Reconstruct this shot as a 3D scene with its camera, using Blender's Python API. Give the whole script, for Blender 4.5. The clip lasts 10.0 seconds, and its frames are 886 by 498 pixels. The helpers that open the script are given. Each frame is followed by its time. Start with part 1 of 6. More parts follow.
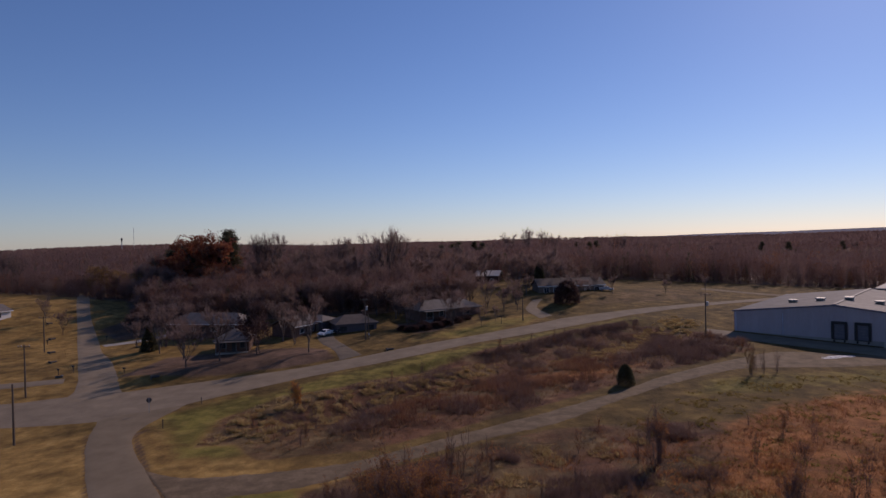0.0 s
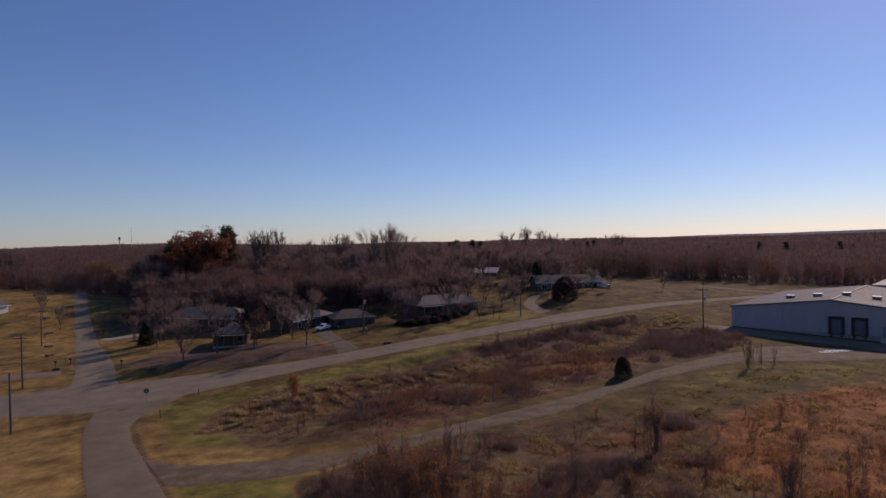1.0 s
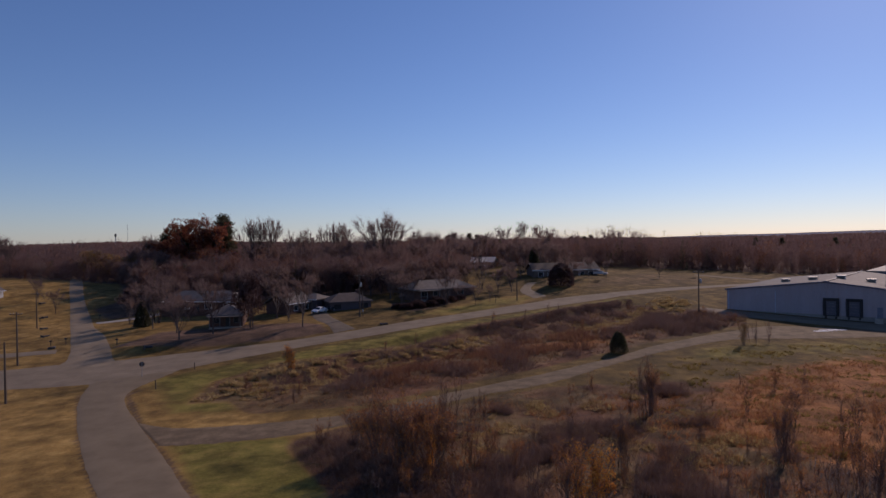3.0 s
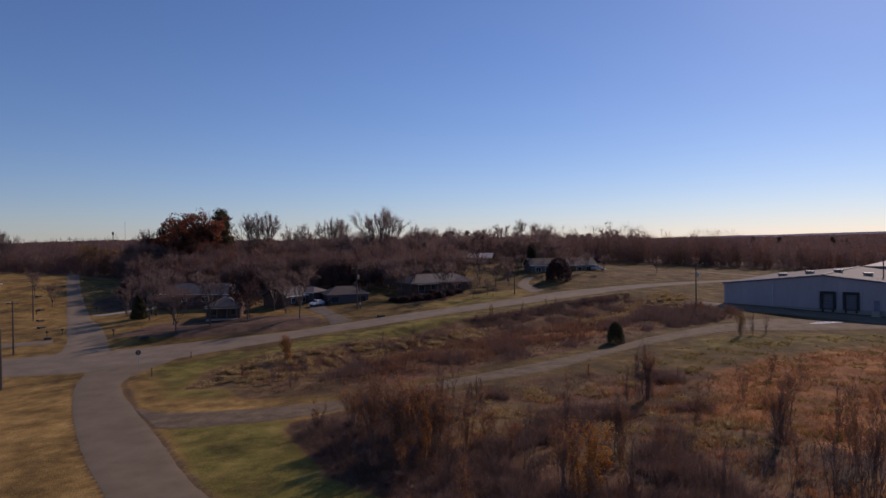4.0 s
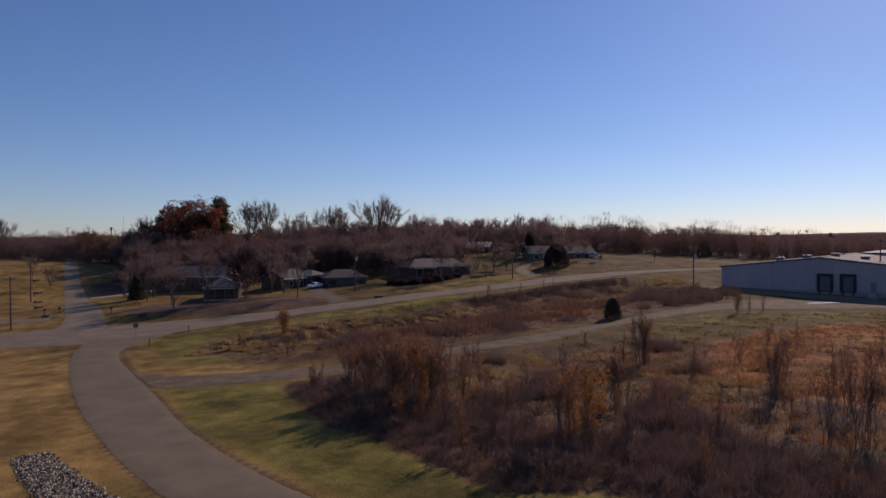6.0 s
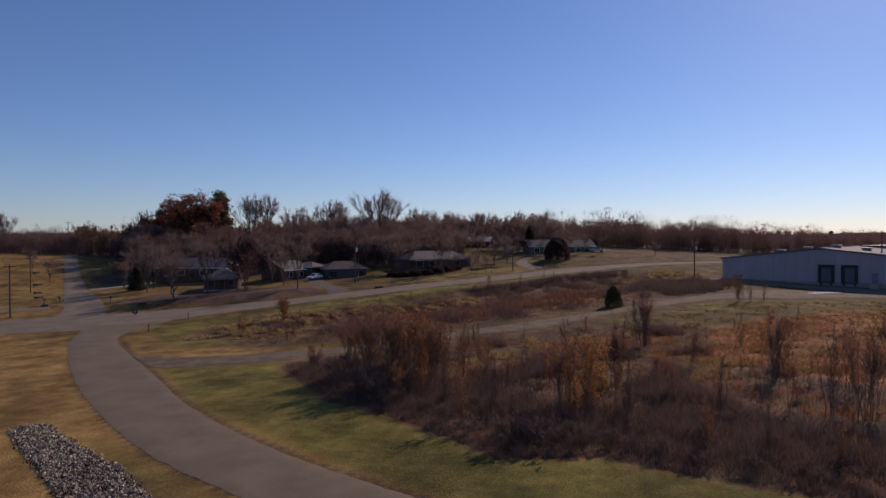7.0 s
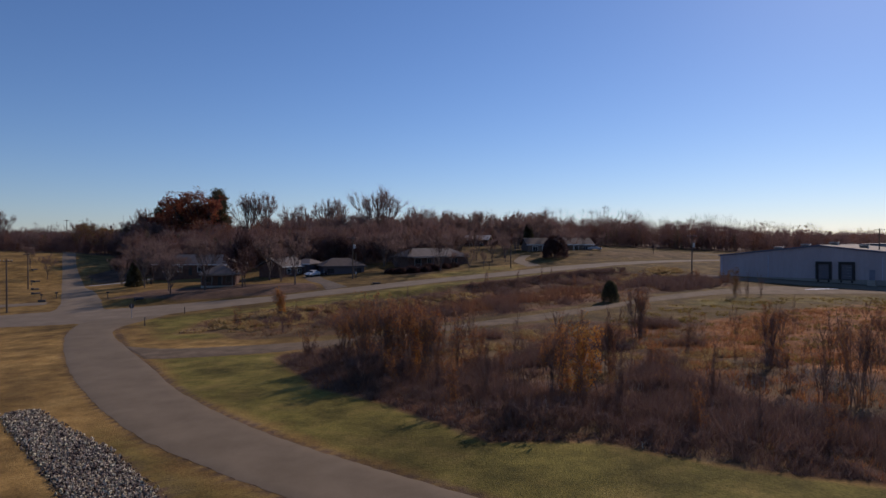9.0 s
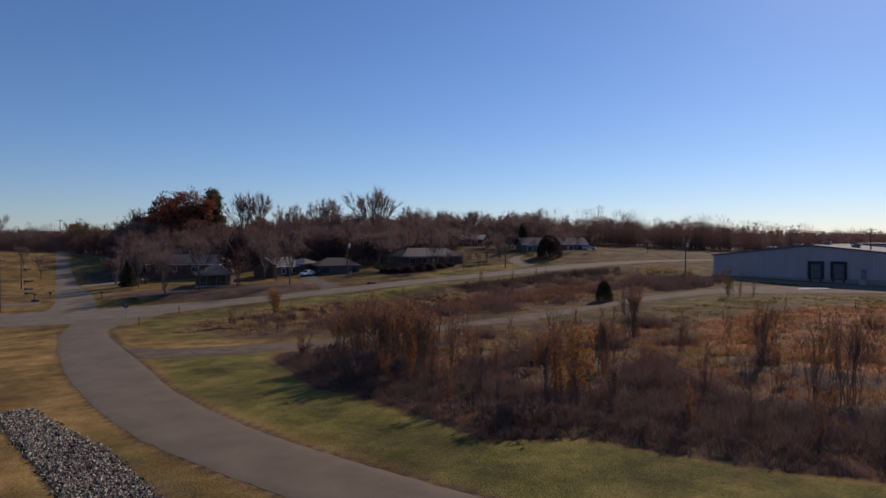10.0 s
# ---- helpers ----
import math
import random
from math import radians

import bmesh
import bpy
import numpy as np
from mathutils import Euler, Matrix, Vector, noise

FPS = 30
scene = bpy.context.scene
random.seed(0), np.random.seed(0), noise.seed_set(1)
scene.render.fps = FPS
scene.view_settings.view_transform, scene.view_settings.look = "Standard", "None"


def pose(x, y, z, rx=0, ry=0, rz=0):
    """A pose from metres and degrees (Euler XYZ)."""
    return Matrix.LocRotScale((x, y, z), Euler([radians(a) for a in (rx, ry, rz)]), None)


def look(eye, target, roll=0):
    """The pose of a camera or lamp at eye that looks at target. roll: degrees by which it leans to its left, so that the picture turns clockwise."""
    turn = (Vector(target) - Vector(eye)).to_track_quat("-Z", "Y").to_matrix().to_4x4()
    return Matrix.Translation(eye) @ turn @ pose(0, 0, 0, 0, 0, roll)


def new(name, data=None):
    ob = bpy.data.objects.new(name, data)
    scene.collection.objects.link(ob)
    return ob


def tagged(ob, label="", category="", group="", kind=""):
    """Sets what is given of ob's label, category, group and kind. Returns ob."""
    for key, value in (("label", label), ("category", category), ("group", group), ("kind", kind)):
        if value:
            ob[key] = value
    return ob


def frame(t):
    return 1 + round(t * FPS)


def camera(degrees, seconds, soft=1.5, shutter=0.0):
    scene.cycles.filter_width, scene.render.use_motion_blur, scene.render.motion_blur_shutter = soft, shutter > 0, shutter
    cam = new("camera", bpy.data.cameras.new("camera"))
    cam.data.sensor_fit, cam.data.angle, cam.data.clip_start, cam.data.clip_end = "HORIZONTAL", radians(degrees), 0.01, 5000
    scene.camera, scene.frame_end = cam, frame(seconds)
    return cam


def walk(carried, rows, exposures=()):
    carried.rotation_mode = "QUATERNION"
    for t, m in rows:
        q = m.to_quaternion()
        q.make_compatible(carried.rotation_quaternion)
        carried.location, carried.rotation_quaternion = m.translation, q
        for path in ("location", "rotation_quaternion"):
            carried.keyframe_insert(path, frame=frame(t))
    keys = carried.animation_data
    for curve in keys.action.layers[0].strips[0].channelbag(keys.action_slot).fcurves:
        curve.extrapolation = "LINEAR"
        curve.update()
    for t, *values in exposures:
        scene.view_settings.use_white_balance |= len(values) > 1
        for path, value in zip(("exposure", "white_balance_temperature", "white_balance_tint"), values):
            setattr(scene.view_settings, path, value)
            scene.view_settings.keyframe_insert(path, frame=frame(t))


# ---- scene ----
EXPOSURE = -0.74
cam = camera(70.1, 10.0, 1.5)
PATH = [
    (0, (-0.129, 0.106, 23.03), (-0.133, 2.105, 23.006), -1.3),
    (0.5, (-0.184, 0.082, 22.454), (-0.186, 2.082, 22.431), -1.1),
    (1, (-0.169, 0.025, 21.559), (-0.167, 2.025, 21.537), -1.1),
    (1.5, (-0.171, -0.046, 20.601), (-0.16, 1.954, 20.579), -1.0),
    (2, (-0.259, -0.148, 19.484), (-0.243, 1.851, 19.462), -1.0),
    (2.5, (-0.205, -0.161, 18.33), (-0.194, 1.838, 18.308), -1.0),
    (4, (-0.069, -0.085, 15.574), (-0.051, 1.915, 15.553), -0.7),
    (4.5, (-0.048, -0.162, 14.547), (-0.029, 1.837, 14.526), -0.7),
    (5, (-0.057, -0.17, 13.5), (-0.037, 1.83, 13.479), -0.6),
    (5.5, (-0.033, -0.269, 12.579), (-0.011, 1.731, 12.556), -0.5),
    (7, (0.019, 0.003, 9.471), (0.04, 2.003, 9.447), -0.3),
    (7.5, (0.09, 0.231, 8.719), (0.108, 2.231, 8.695), -0.3),
    (8, (0.218, 0.23, 8.468), (0.232, 2.23, 8.445), -0.2),
    (8.5, (0.327, 0.125, 8.429), (0.344, 2.125, 8.407), -0.2),
    (9, (0.494, 0.014, 8.38), (0.516, 2.014, 8.36), -0.2),
    (9.5, (0.523, -0.123, 8.397), (0.555, 1.877, 8.376), -0.2),
    (10, (0.531, -0.25, 8.386), (0.569, 1.749, 8.365), -0.2),
]
walk(cam, [(t, look(eye, target, roll)) for t, eye, target, roll in PATH], [(0.0, EXPOSURE - 0.08, 6250, 29), (5.0, EXPOSURE - 0.02, 6250, 27), (8.0, EXPOSURE + 0.04, 6200, 24), (10.0, EXPOSURE + 0.06, 6050, 19)])

# ---- world, sun ----
SUN_AZ, SUN_EL = 37.0, 30.0
world = bpy.data.worlds.new("sky")
scene.world = world
world.use_nodes = True
wt = world.node_tree
sky = wt.nodes.new("ShaderNodeTexSky")
sky.sky_type = "NISHITA"
sky.sun_disc = False
sky.sun_elevation, sky.sun_rotation = radians(SUN_EL), radians(SUN_AZ)
sky.altitude, sky.air_density, sky.dust_density, sky.ozone_density = 150, 1.0, 0.16, 4.8
wt.nodes["Background"].inputs["Strength"].default_value = 0.129
tint = wt.nodes.new("ShaderNodeHueSaturation")
tint.inputs["Saturation"].default_value = 1.05
wt.links.new(sky.outputs[0], tint.inputs["Color"])
cool = wt.nodes.new("ShaderNodeMix")
cool.data_type, cool.blend_type = "RGBA", "MULTIPLY"
cool.inputs[0].default_value = 1.0
cool.inputs[7].default_value = (0.94, 0.965, 1.02, 1)
wt.links.new(tint.outputs[0], cool.inputs[6])
wt.links.new(cool.outputs[2], wt.nodes["Background"].inputs["Color"])
sun = new("sun", bpy.data.lights.new("sun", "SUN"))
sun.data.energy, sun.data.angle, sun.data.color = 5.0, radians(0.5), (1.0, 0.82, 0.62)
sun_dir = Vector((math.sin(radians(SUN_AZ)) * math.cos(radians(SUN_EL)), math.cos(radians(SUN_AZ)) * math.cos(radians(SUN_EL)), math.sin(radians(SUN_EL))))
sun.matrix_world = look(sun_dir * 300, (0, 0, 0))


# ---- materials ----
def surf(name, colours, scale=1.0, rough=0.9, bump=0.0, metal=0.0, vary=0.0, fine=8.0, island=False, coord="Object", stretch=(1, 1, 1)):
    """A surface of two or three colours, mixed by a coarse and a fine noise; vary: how far the shade differs from piece to piece."""
    m = bpy.data.materials.new(name)
    m.use_nodes = True
    n, l = m.node_tree.nodes, m.node_tree.links
    b = n["Principled BSDF"]
    b.inputs["Roughness"].default_value, b.inputs["Metallic"].default_value = rough, metal
    b.inputs["Specular IOR Level"].default_value = 0.25
    tc = n.new("ShaderNodeTexCoord")
    mp = n.new("ShaderNodeMapping")
    mp.inputs["Scale"].default_value = stretch
    if coord == "World":
        geo = n.new("ShaderNodeNewGeometry")
        l.new(geo.outputs["Position"], mp.inputs["Vector"])
    else:
        l.new(tc.outputs["Object"], mp.inputs["Vector"])
    coarse, grain = n.new("ShaderNodeTexNoise"), n.new("ShaderNodeTexNoise")
    for node, k in ((coarse, scale), (grain, scale * fine)):
        node.inputs["Scale"].default_value = k
        node.inputs["Detail"].default_value = 5
        node.inputs["Roughness"].default_value = 0.65
        l.new(mp.outputs[0], node.inputs["Vector"])
    add = n.new("ShaderNodeMath")
    add.operation = "MULTIPLY_ADD"
    l.new(grain.outputs[0], add.inputs[0])
    add.inputs[1].default_value = 0.5
    l.new(coarse.outputs[0], add.inputs[2])
    ramp = n.new("ShaderNodeValToRGB")
    e = ramp.color_ramp.elements
    while len(e) < len(colours):
        e.new(0.5)
    for i, c in enumerate(colours):
        e[i].position = 0.5 + 0.5 * i / (len(colours) - 1)
        e[i].color = (*c, 1)
    l.new(add.outputs[0], ramp.inputs[0])
    out = ramp.outputs[0]
    if vary:
        if island:
            rnd = n.new("ShaderNodeNewGeometry").outputs["Random Per Island"]
        else:
            rnd = n.new("ShaderNodeObjectInfo").outputs["Random"]
        hs = n.new("ShaderNodeHueSaturation")
        v = n.new("ShaderNodeMapRange")
        v.inputs["To Min"].default_value, v.inputs["To Max"].default_value = 1 - vary, 1 + vary
        l.new(rnd, v.inputs["Value"])
        l.new(v.outputs[0], hs.inputs["Value"])
        hv = n.new("ShaderNodeMapRange")
        hv.inputs["To Min"].default_value, hv.inputs["To Max"].default_value = 0.5 - 0.05 * vary, 0.5 + 0.05 * vary
        l.new(rnd, hv.inputs["Value"])
        l.new(hv.outputs[0], hs.inputs["Hue"])
        l.new(out, hs.inputs["Color"])
        out = hs.outputs[0]
    l.new(out, b.inputs["Base Color"])
    if bump:
        bp = n.new("ShaderNodeBump")
        bp.inputs["Strength"].default_value, bp.inputs["Distance"].default_value = 0.6, bump
        l.new(add.outputs[0], bp.inputs["Height"])
        l.new(bp.outputs[0], b.inputs["Normal"])
    return m


def plain(name, colour, rough=0.6, metal=0.0):
    c = Vector(colour)
    return surf(name, [tuple(c * 0.82), tuple(c * 1.1)], 1.5, rough, metal=metal)


def leafy(m, amount=0.4):
    """Lets some light through thin leaves and blades."""
    n, l = m.node_tree.nodes, m.node_tree.links
    b = n["Principled BSDF"]
    t, mix = n.new("ShaderNodeBsdfTranslucent"), n.new("ShaderNodeMixShader")
    l.new(b.inputs["Base Color"].links[0].from_socket, t.inputs["Color"])
    mix.inputs[0].default_value = amount
    l.new(b.outputs[0], mix.inputs[1])
    l.new(t.outputs[0], mix.inputs[2])
    l.new(mix.outputs[0], n["Material Output"].inputs["Surface"])
    return m


def ground_material():
    """Grass, brush litter and woodland floor, mixed by the cover stored on the sheet."""
    m = bpy.data.materials.new("ground_cover")
    m.use_nodes = True
    n, l = m.node_tree.nodes, m.node_tree.links
    b = n["Principled BSDF"]
    b.inputs["Roughness"].default_value = 0.95
    b.inputs["Specular IOR Level"].default_value = 0.1
    pos = n.new("ShaderNodeNewGeometry").outputs["Position"]

    def noise_at(scale, detail=6, rough=0.6):
        t = n.new("ShaderNodeTexNoise")
        t.inputs["Scale"].default_value, t.inputs["Detail"].default_value, t.inputs["Roughness"].default_value = scale, detail, rough
        l.new(pos, t.inputs["Vector"])
        return t.outputs[0]

    def ramp(fac, stops):
        r = n.new("ShaderNodeValToRGB")
        e = r.color_ramp.elements
        while len(e) < len(stops):
            e.new(0.5)
        for i, (p, c) in enumerate(stops):
            e[i].position, e[i].color = p, (*c, 1)
        l.new(fac, r.inputs[0])
        return r.outputs[0]

    def mix(fac, a, c, kind="MIX"):
        x = n.new("ShaderNodeMix")
        x.data_type, x.blend_type = "RGBA", kind
        if isinstance(fac, float):
            x.inputs[0].default_value = fac
        else:
            l.new(fac, x.inputs[0])
        for sock, v in ((x.inputs[6], a), (x.inputs[7], c)):
            if isinstance(v, tuple):
                sock.default_value = (*v, 1)
            else:
                l.new(v, sock)
        return x.outputs[2]

    big, mid, fine = noise_at(0.05, 4), noise_at(0.45, 6), noise_at(7.0, 6, 0.7)
    golden = ramp(mid, [(0.3, (0.20, 0.118, 0.038)), (0.5, (0.31, 0.190, 0.060)), (0.7, (0.42, 0.27, 0.092))])
    plain_dry = ramp(mid, [(0.3, (0.080, 0.050, 0.017)), (0.5, (0.130, 0.084, 0.027)), (0.7, (0.190, 0.125, 0.042))])
    wear = n.new("ShaderNodeAttribute")
    wear.attribute_name = "wear"
    wsep = n.new("ShaderNodeSeparateColor")
    l.new(wear.outputs["Color"], wsep.inputs[0])
    dry = mix(wsep.outputs[1], plain_dry, golden)
    green = ramp(mid, [(0.3, (0.095, 0.084, 0.019)), (0.5, (0.170, 0.142, 0.032)), (0.7, (0.26, 0.195, 0.055))])
    patch = noise_at(0.13, 3)
    brush = mix(ramp(patch, [(0.42, (0, 0, 0)), (0.6, (1, 1, 1))]), ramp(mid, [(0.3, (0.075, 0.036, 0.023)), (0.5, (0.13, 0.062, 0.035)), (0.7, (0.19, 0.100, 0.053))]),
                ramp(mid, [(0.3, (0.080, 0.050, 0.026)), (0.5, (0.14, 0.092, 0.044)), (0.7, (0.22, 0.150, 0.074))]))
    litter = ramp(mid, [(0.3, (0.098, 0.062, 0.046)), (0.7, (0.17, 0.108, 0.074))])
    rust = ramp(mid, [(0.3, (0.19, 0.070, 0.024)), (0.5, (0.29, 0.118, 0.040)), (0.7, (0.40, 0.185, 0.066))])
    cover = n.new("ShaderNodeAttribute")
    cover.attribute_name = "cover"
    sep = n.new("ShaderNodeSeparateColor")
    l.new(cover.outputs["Color"], sep.inputs[0])

    def edge(w):
        """Roughens a soft border with noise."""
        a = n.new("ShaderNodeMath")
        a.operation = "MULTIPLY_ADD"
        l.new(mid, a.inputs[0])
        a.inputs[1].default_value = 0.7
        l.new(w, a.inputs[2])
        r = n.new("ShaderNodeMapRange")
        r.interpolation_type = "SMOOTHSTEP"
        r.inputs["From Min"].default_value, r.inputs["From Max"].default_value = 0.62, 1.08
        l.new(a.outputs[0], r.inputs["Value"])
        return r.outputs[0]

    gw = n.new("ShaderNodeMath")
    gw.operation = "MULTIPLY_ADD"
    l.new(big, gw.inputs[0])
    gw.inputs[1].default_value = 0.8
    gw.inputs[2].default_value = -0.35
    gsum = n.new("ShaderNodeMath")
    l.new(gw.outputs[0], gsum.inputs[0])
    l.new(sep.outputs[1], gsum.inputs[1])
    col = mix(edge(gsum.outputs[0]), dry, green)
    col = mix(edge(wsep.outputs[0]), col, ramp(mid, [(0.3, (0.085, 0.052, 0.034)), (0.7, (0.17, 0.11, 0.07))]))
    col = mix(edge(sep.outputs[0]), col, brush)
    col = mix(edge(cover.outputs["Alpha"]), col, rust)
    col = mix(edge(sep.outputs[2]), col, litter)
    stain = ramp(noise_at(0.16, 5), [(0.35, (0.56, 0.56, 0.55)), (0.62, (1.18, 1.18, 1.15))])
    col = mix(1.0, col, stain, "MULTIPLY")
    grain = ramp(fine, [(0.3, (0.55, 0.55, 0.55)), (0.7, (1.35, 1.35, 1.35))])
    col = mix(1.0, col, grain, "MULTIPLY")
    l.new(col, b.inputs["Base Color"])
    bp = n.new("ShaderNodeBump")
    bp.inputs["Strength"].default_value, bp.inputs["Distance"].default_value = 0.8, 0.10
    l.new(fine, bp.inputs["Height"])
    l.new(bp.outputs[0], b.inputs["Normal"])
    return m


GROUND = ground_material()
ASPHALT = surf("asphalt", [(0.130, 0.098, 0.061), (0.165, 0.126, 0.080), (0.195, 0.150, 0.098)], 0.35, 0.95, 0.01, fine=40, coord="World")
OLD_ASPHALT = surf("old_asphalt", [(0.140, 0.109, 0.074), (0.185, 0.145, 0.099), (0.235, 0.186, 0.128)], 0.3, 0.95, 0.01, fine=40, coord="World")
STREET_ASPHALT = surf("street_asphalt", [(0.155, 0.120, 0.080), (0.205, 0.160, 0.107), (0.25, 0.198, 0.135)], 0.3, 0.95, fine=40, coord="World")
DARK_DRIVE = surf("dark_driveway", [(0.085, 0.067, 0.048), (0.12, 0.095, 0.069), (0.155, 0.124, 0.09)], 0.4, 0.95, fine=30, coord="World")
DIRT = surf("dirt_track", [(0.076, 0.054, 0.030), (0.133, 0.094, 0.054), (0.21, 0.150, 0.093)], 0.5, 0.95, 0.04, fine=14, coord="World")
CONCRETE = surf("concrete", [(0.26, 0.235, 0.205), (0.36, 0.33, 0.29)], 0.6, 0.85, 0.01, fine=14, coord="World")
BARK = surf("bark", [(0.070, 0.052, 0.046), (0.115, 0.088, 0.077), (0.16, 0.128, 0.112)], 2.0, 0.95, 0.03, vary=0.25, stretch=(1, 1, 0.3))
TWIG = leafy(surf("twigs", [(0.17, 0.114, 0.103), (0.24, 0.167, 0.147)], 0.4, 0.95, vary=0.3, island=True), 0.55)
TWIG_FAR = leafy(surf("far_twigs", [(0.120, 0.072, 0.068), (0.155, 0.098, 0.090), (0.205, 0.135, 0.118)], 0.05, 0.95, vary=0.2, island=True, coord="World", fine=4), 0.5)
STEM = leafy(surf("sapling_stems", [(0.145, 0.086, 0.070), (0.235, 0.148, 0.118)], 1.0, 0.95, vary=0.4, island=True), 0.3)
RUST_LEAF = leafy(surf("rust_leaves", [(0.235, 0.09, 0.038), (0.34, 0.142, 0.054), (0.43, 0.22, 0.08)], 0.6, 0.8, vary=0.4, island=True))
ORANGE_LEAF = leafy(surf("orange_leaves", [(0.40, 0.14, 0.03), (0.51, 0.22, 0.048), (0.57, 0.315, 0.075)], 0.6, 0.8, vary=0.3, island=True))
RED_LEAF = leafy(surf("red_brown_leaves", [(0.20, 0.066, 0.040), (0.28, 0.094, 0.052), (0.345, 0.135, 0.072)], 0.25, 0.85, vary=0.35, island=True), 0.5)
FAR_LEAF = leafy(surf("far_brown_leaves", [(0.12, 0.062, 0.048), (0.17, 0.082, 0.056), (0.22, 0.118, 0.075)], 0.08, 0.9, vary=0.3, island=True, coord="World"), 0.5)
YELLOW_LEAF = leafy(surf("yellow_brown_leaves", [(0.22, 0.125, 0.05), (0.31, 0.18, 0.07)], 0.25, 0.85, vary=0.35, island=True))
NEEDLE = leafy(surf("needles", [(0.058, 0.054, 0.034), (0.085, 0.078, 0.045), (0.115, 0.105, 0.06)], 0.5, 0.85, vary=0.35, island=True))
DRY_GRASS = leafy(surf("dry_grass", [(0.155, 0.076, 0.040), (0.225, 0.122, 0.062), (0.31, 0.19, 0.10)], 0.12, 0.9, vary=0.4, island=True, coord="World"))
RED_GRASS = leafy(surf("rust_grass", [(0.23, 0.085, 0.036), (0.36, 0.15, 0.06), (0.44, 0.23, 0.105)], 0.12, 0.9, vary=0.4, island=True, coord="World"))
GREEN_GRASS = leafy(surf("lawn_tufts", [(0.12, 0.115, 0.03), (0.20, 0.17, 0.05), (0.29, 0.22, 0.08)], 0.2, 0.9, vary=0.3, island=True, coord="World"))
FIELD_GRASS = leafy(surf("orange_field_grass", [(0.26, 0.11, 0.05), (0.40, 0.19, 0.085), (0.50, 0.29, 0.145)], 0.12, 0.9, vary=0.4, island=True, coord="World"))
STRAW = leafy(surf("straw_tussocks", [(0.24, 0.155, 0.07), (0.38, 0.265, 0.12), (0.54, 0.39, 0.19)], 0.25, 0.9, vary=0.45, island=True, coord="World"), 0.45)
OLIVE_TUSSOCK = leafy(surf("olive_tussocks", [(0.15, 0.105, 0.032), (0.25, 0.175, 0.052), (0.36, 0.25, 0.085)], 0.2, 0.9, vary=0.4, island=True, coord="World"), 0.45)
MAROON_BRUSH = leafy(surf("maroon_brush", [(0.165, 0.078, 0.052), (0.24, 0.115, 0.068), (0.33, 0.18, 0.10)], 0.12, 0.9, vary=0.4, island=True, coord="World"), 0.3)
SEED_HEAD = surf("seed_heads", [(0.40, 0.32, 0.24), (0.54, 0.46, 0.36)], 1.0, 0.95, vary=0.3, island=True)
STONE = surf("rip_rap", [(0.065, 0.048, 0.034), (0.25, 0.195, 0.14), (0.80, 0.66, 0.50)], 5.0, 0.95, 0.02, vary=0.85, island=True, coord="World")
POLE_WOOD = surf("pole_wood", [(0.075, 0.055, 0.042), (0.14, 0.11, 0.088)], 3.0, 0.9, 0.01, stretch=(1, 1, 0.15))
METAL_GREY = surf("galvanised", [(0.30, 0.31, 0.32), (0.42, 0.43, 0.44)], 3.0, 0.5, metal=0.6)
DARK_METAL = plain("dark_metal", (0.04, 0.04, 0.042), 0.5)
RUBBER = plain("black_rubber", (0.035, 0.034, 0.036), 0.8)
WHITE_PAINT = plain("white_paint", (0.74, 0.74, 0.72), 0.5)
GLASS_DARK = plain("window_glass", (0.03, 0.035, 0.04), 0.08)

# ---- the lie of the land ----
LAND = (0.202, 2.827, 9.771, -4.478, -3.101, 5.808, -1.017, -2.514, -4.138, -1.461, 2.017, -0.198, -3.037, -0.433, 5.11)


def soft(v, lo, hi, reach):
    """Follows v from lo to hi and levels out beyond."""
    v = np.asarray(v, float)
    up = hi + reach * (1 - np.exp(-np.maximum(v - hi, 0) / reach))
    dn = lo - reach * (1 - np.exp(-np.maximum(lo - v, 0) / reach))
    return np.where(v > hi, up, np.where(v < lo, dn, v))


def bell(x, y, cx, cy, r):
    return np.exp(-((x - cx) ** 2 + (y - cy) ** 2) / (2 * r * r))


def inside(x, y, ring):
    """Metres inside a closed outline (negative: outside)."""
    x, y = np.asarray(x, float), np.asarray(y, float)
    d = np.full(x.shape, 1e9)
    odd = np.zeros(x.shape, bool)
    for (ax, ay), (bx, by) in zip(ring, ring[1:] + ring[:1]):
        ex, ey = bx - ax, by - ay
        t = np.clip(((x - ax) * ex + (y - ay) * ey) / (ex * ex + ey * ey), 0, 1)
        d = np.minimum(d, np.hypot(x - ax - t * ex, y - ay - t * ey))
        if ay != by:
            odd ^= ((ay > y) != (by > y)) & (x < ex * (y - ay) / (by - ay) + ax)
    return np.where(odd, d, -d)


def from_line(x, y, pts):
    x, y = np.asarray(x, float), np.asarray(y, float)
    d = np.full(x.shape, 1e9)
    for (ax, ay), (bx, by) in zip(pts, pts[1:]):
        ex, ey = bx - ax, by - ay
        t = np.clip(((x - ax) * ex + (y - ay) * ey) / (ex * ex + ey * ey), 0, 1)
        d = np.minimum(d, np.hypot(x - ax - t * ex, y - ay - t * ey))
    return d


def step(v, a, b):
    t = np.clip((np.asarray(v, float) - a) / (b - a), 0, 1)
    return t * t * (3 - 2 * t)


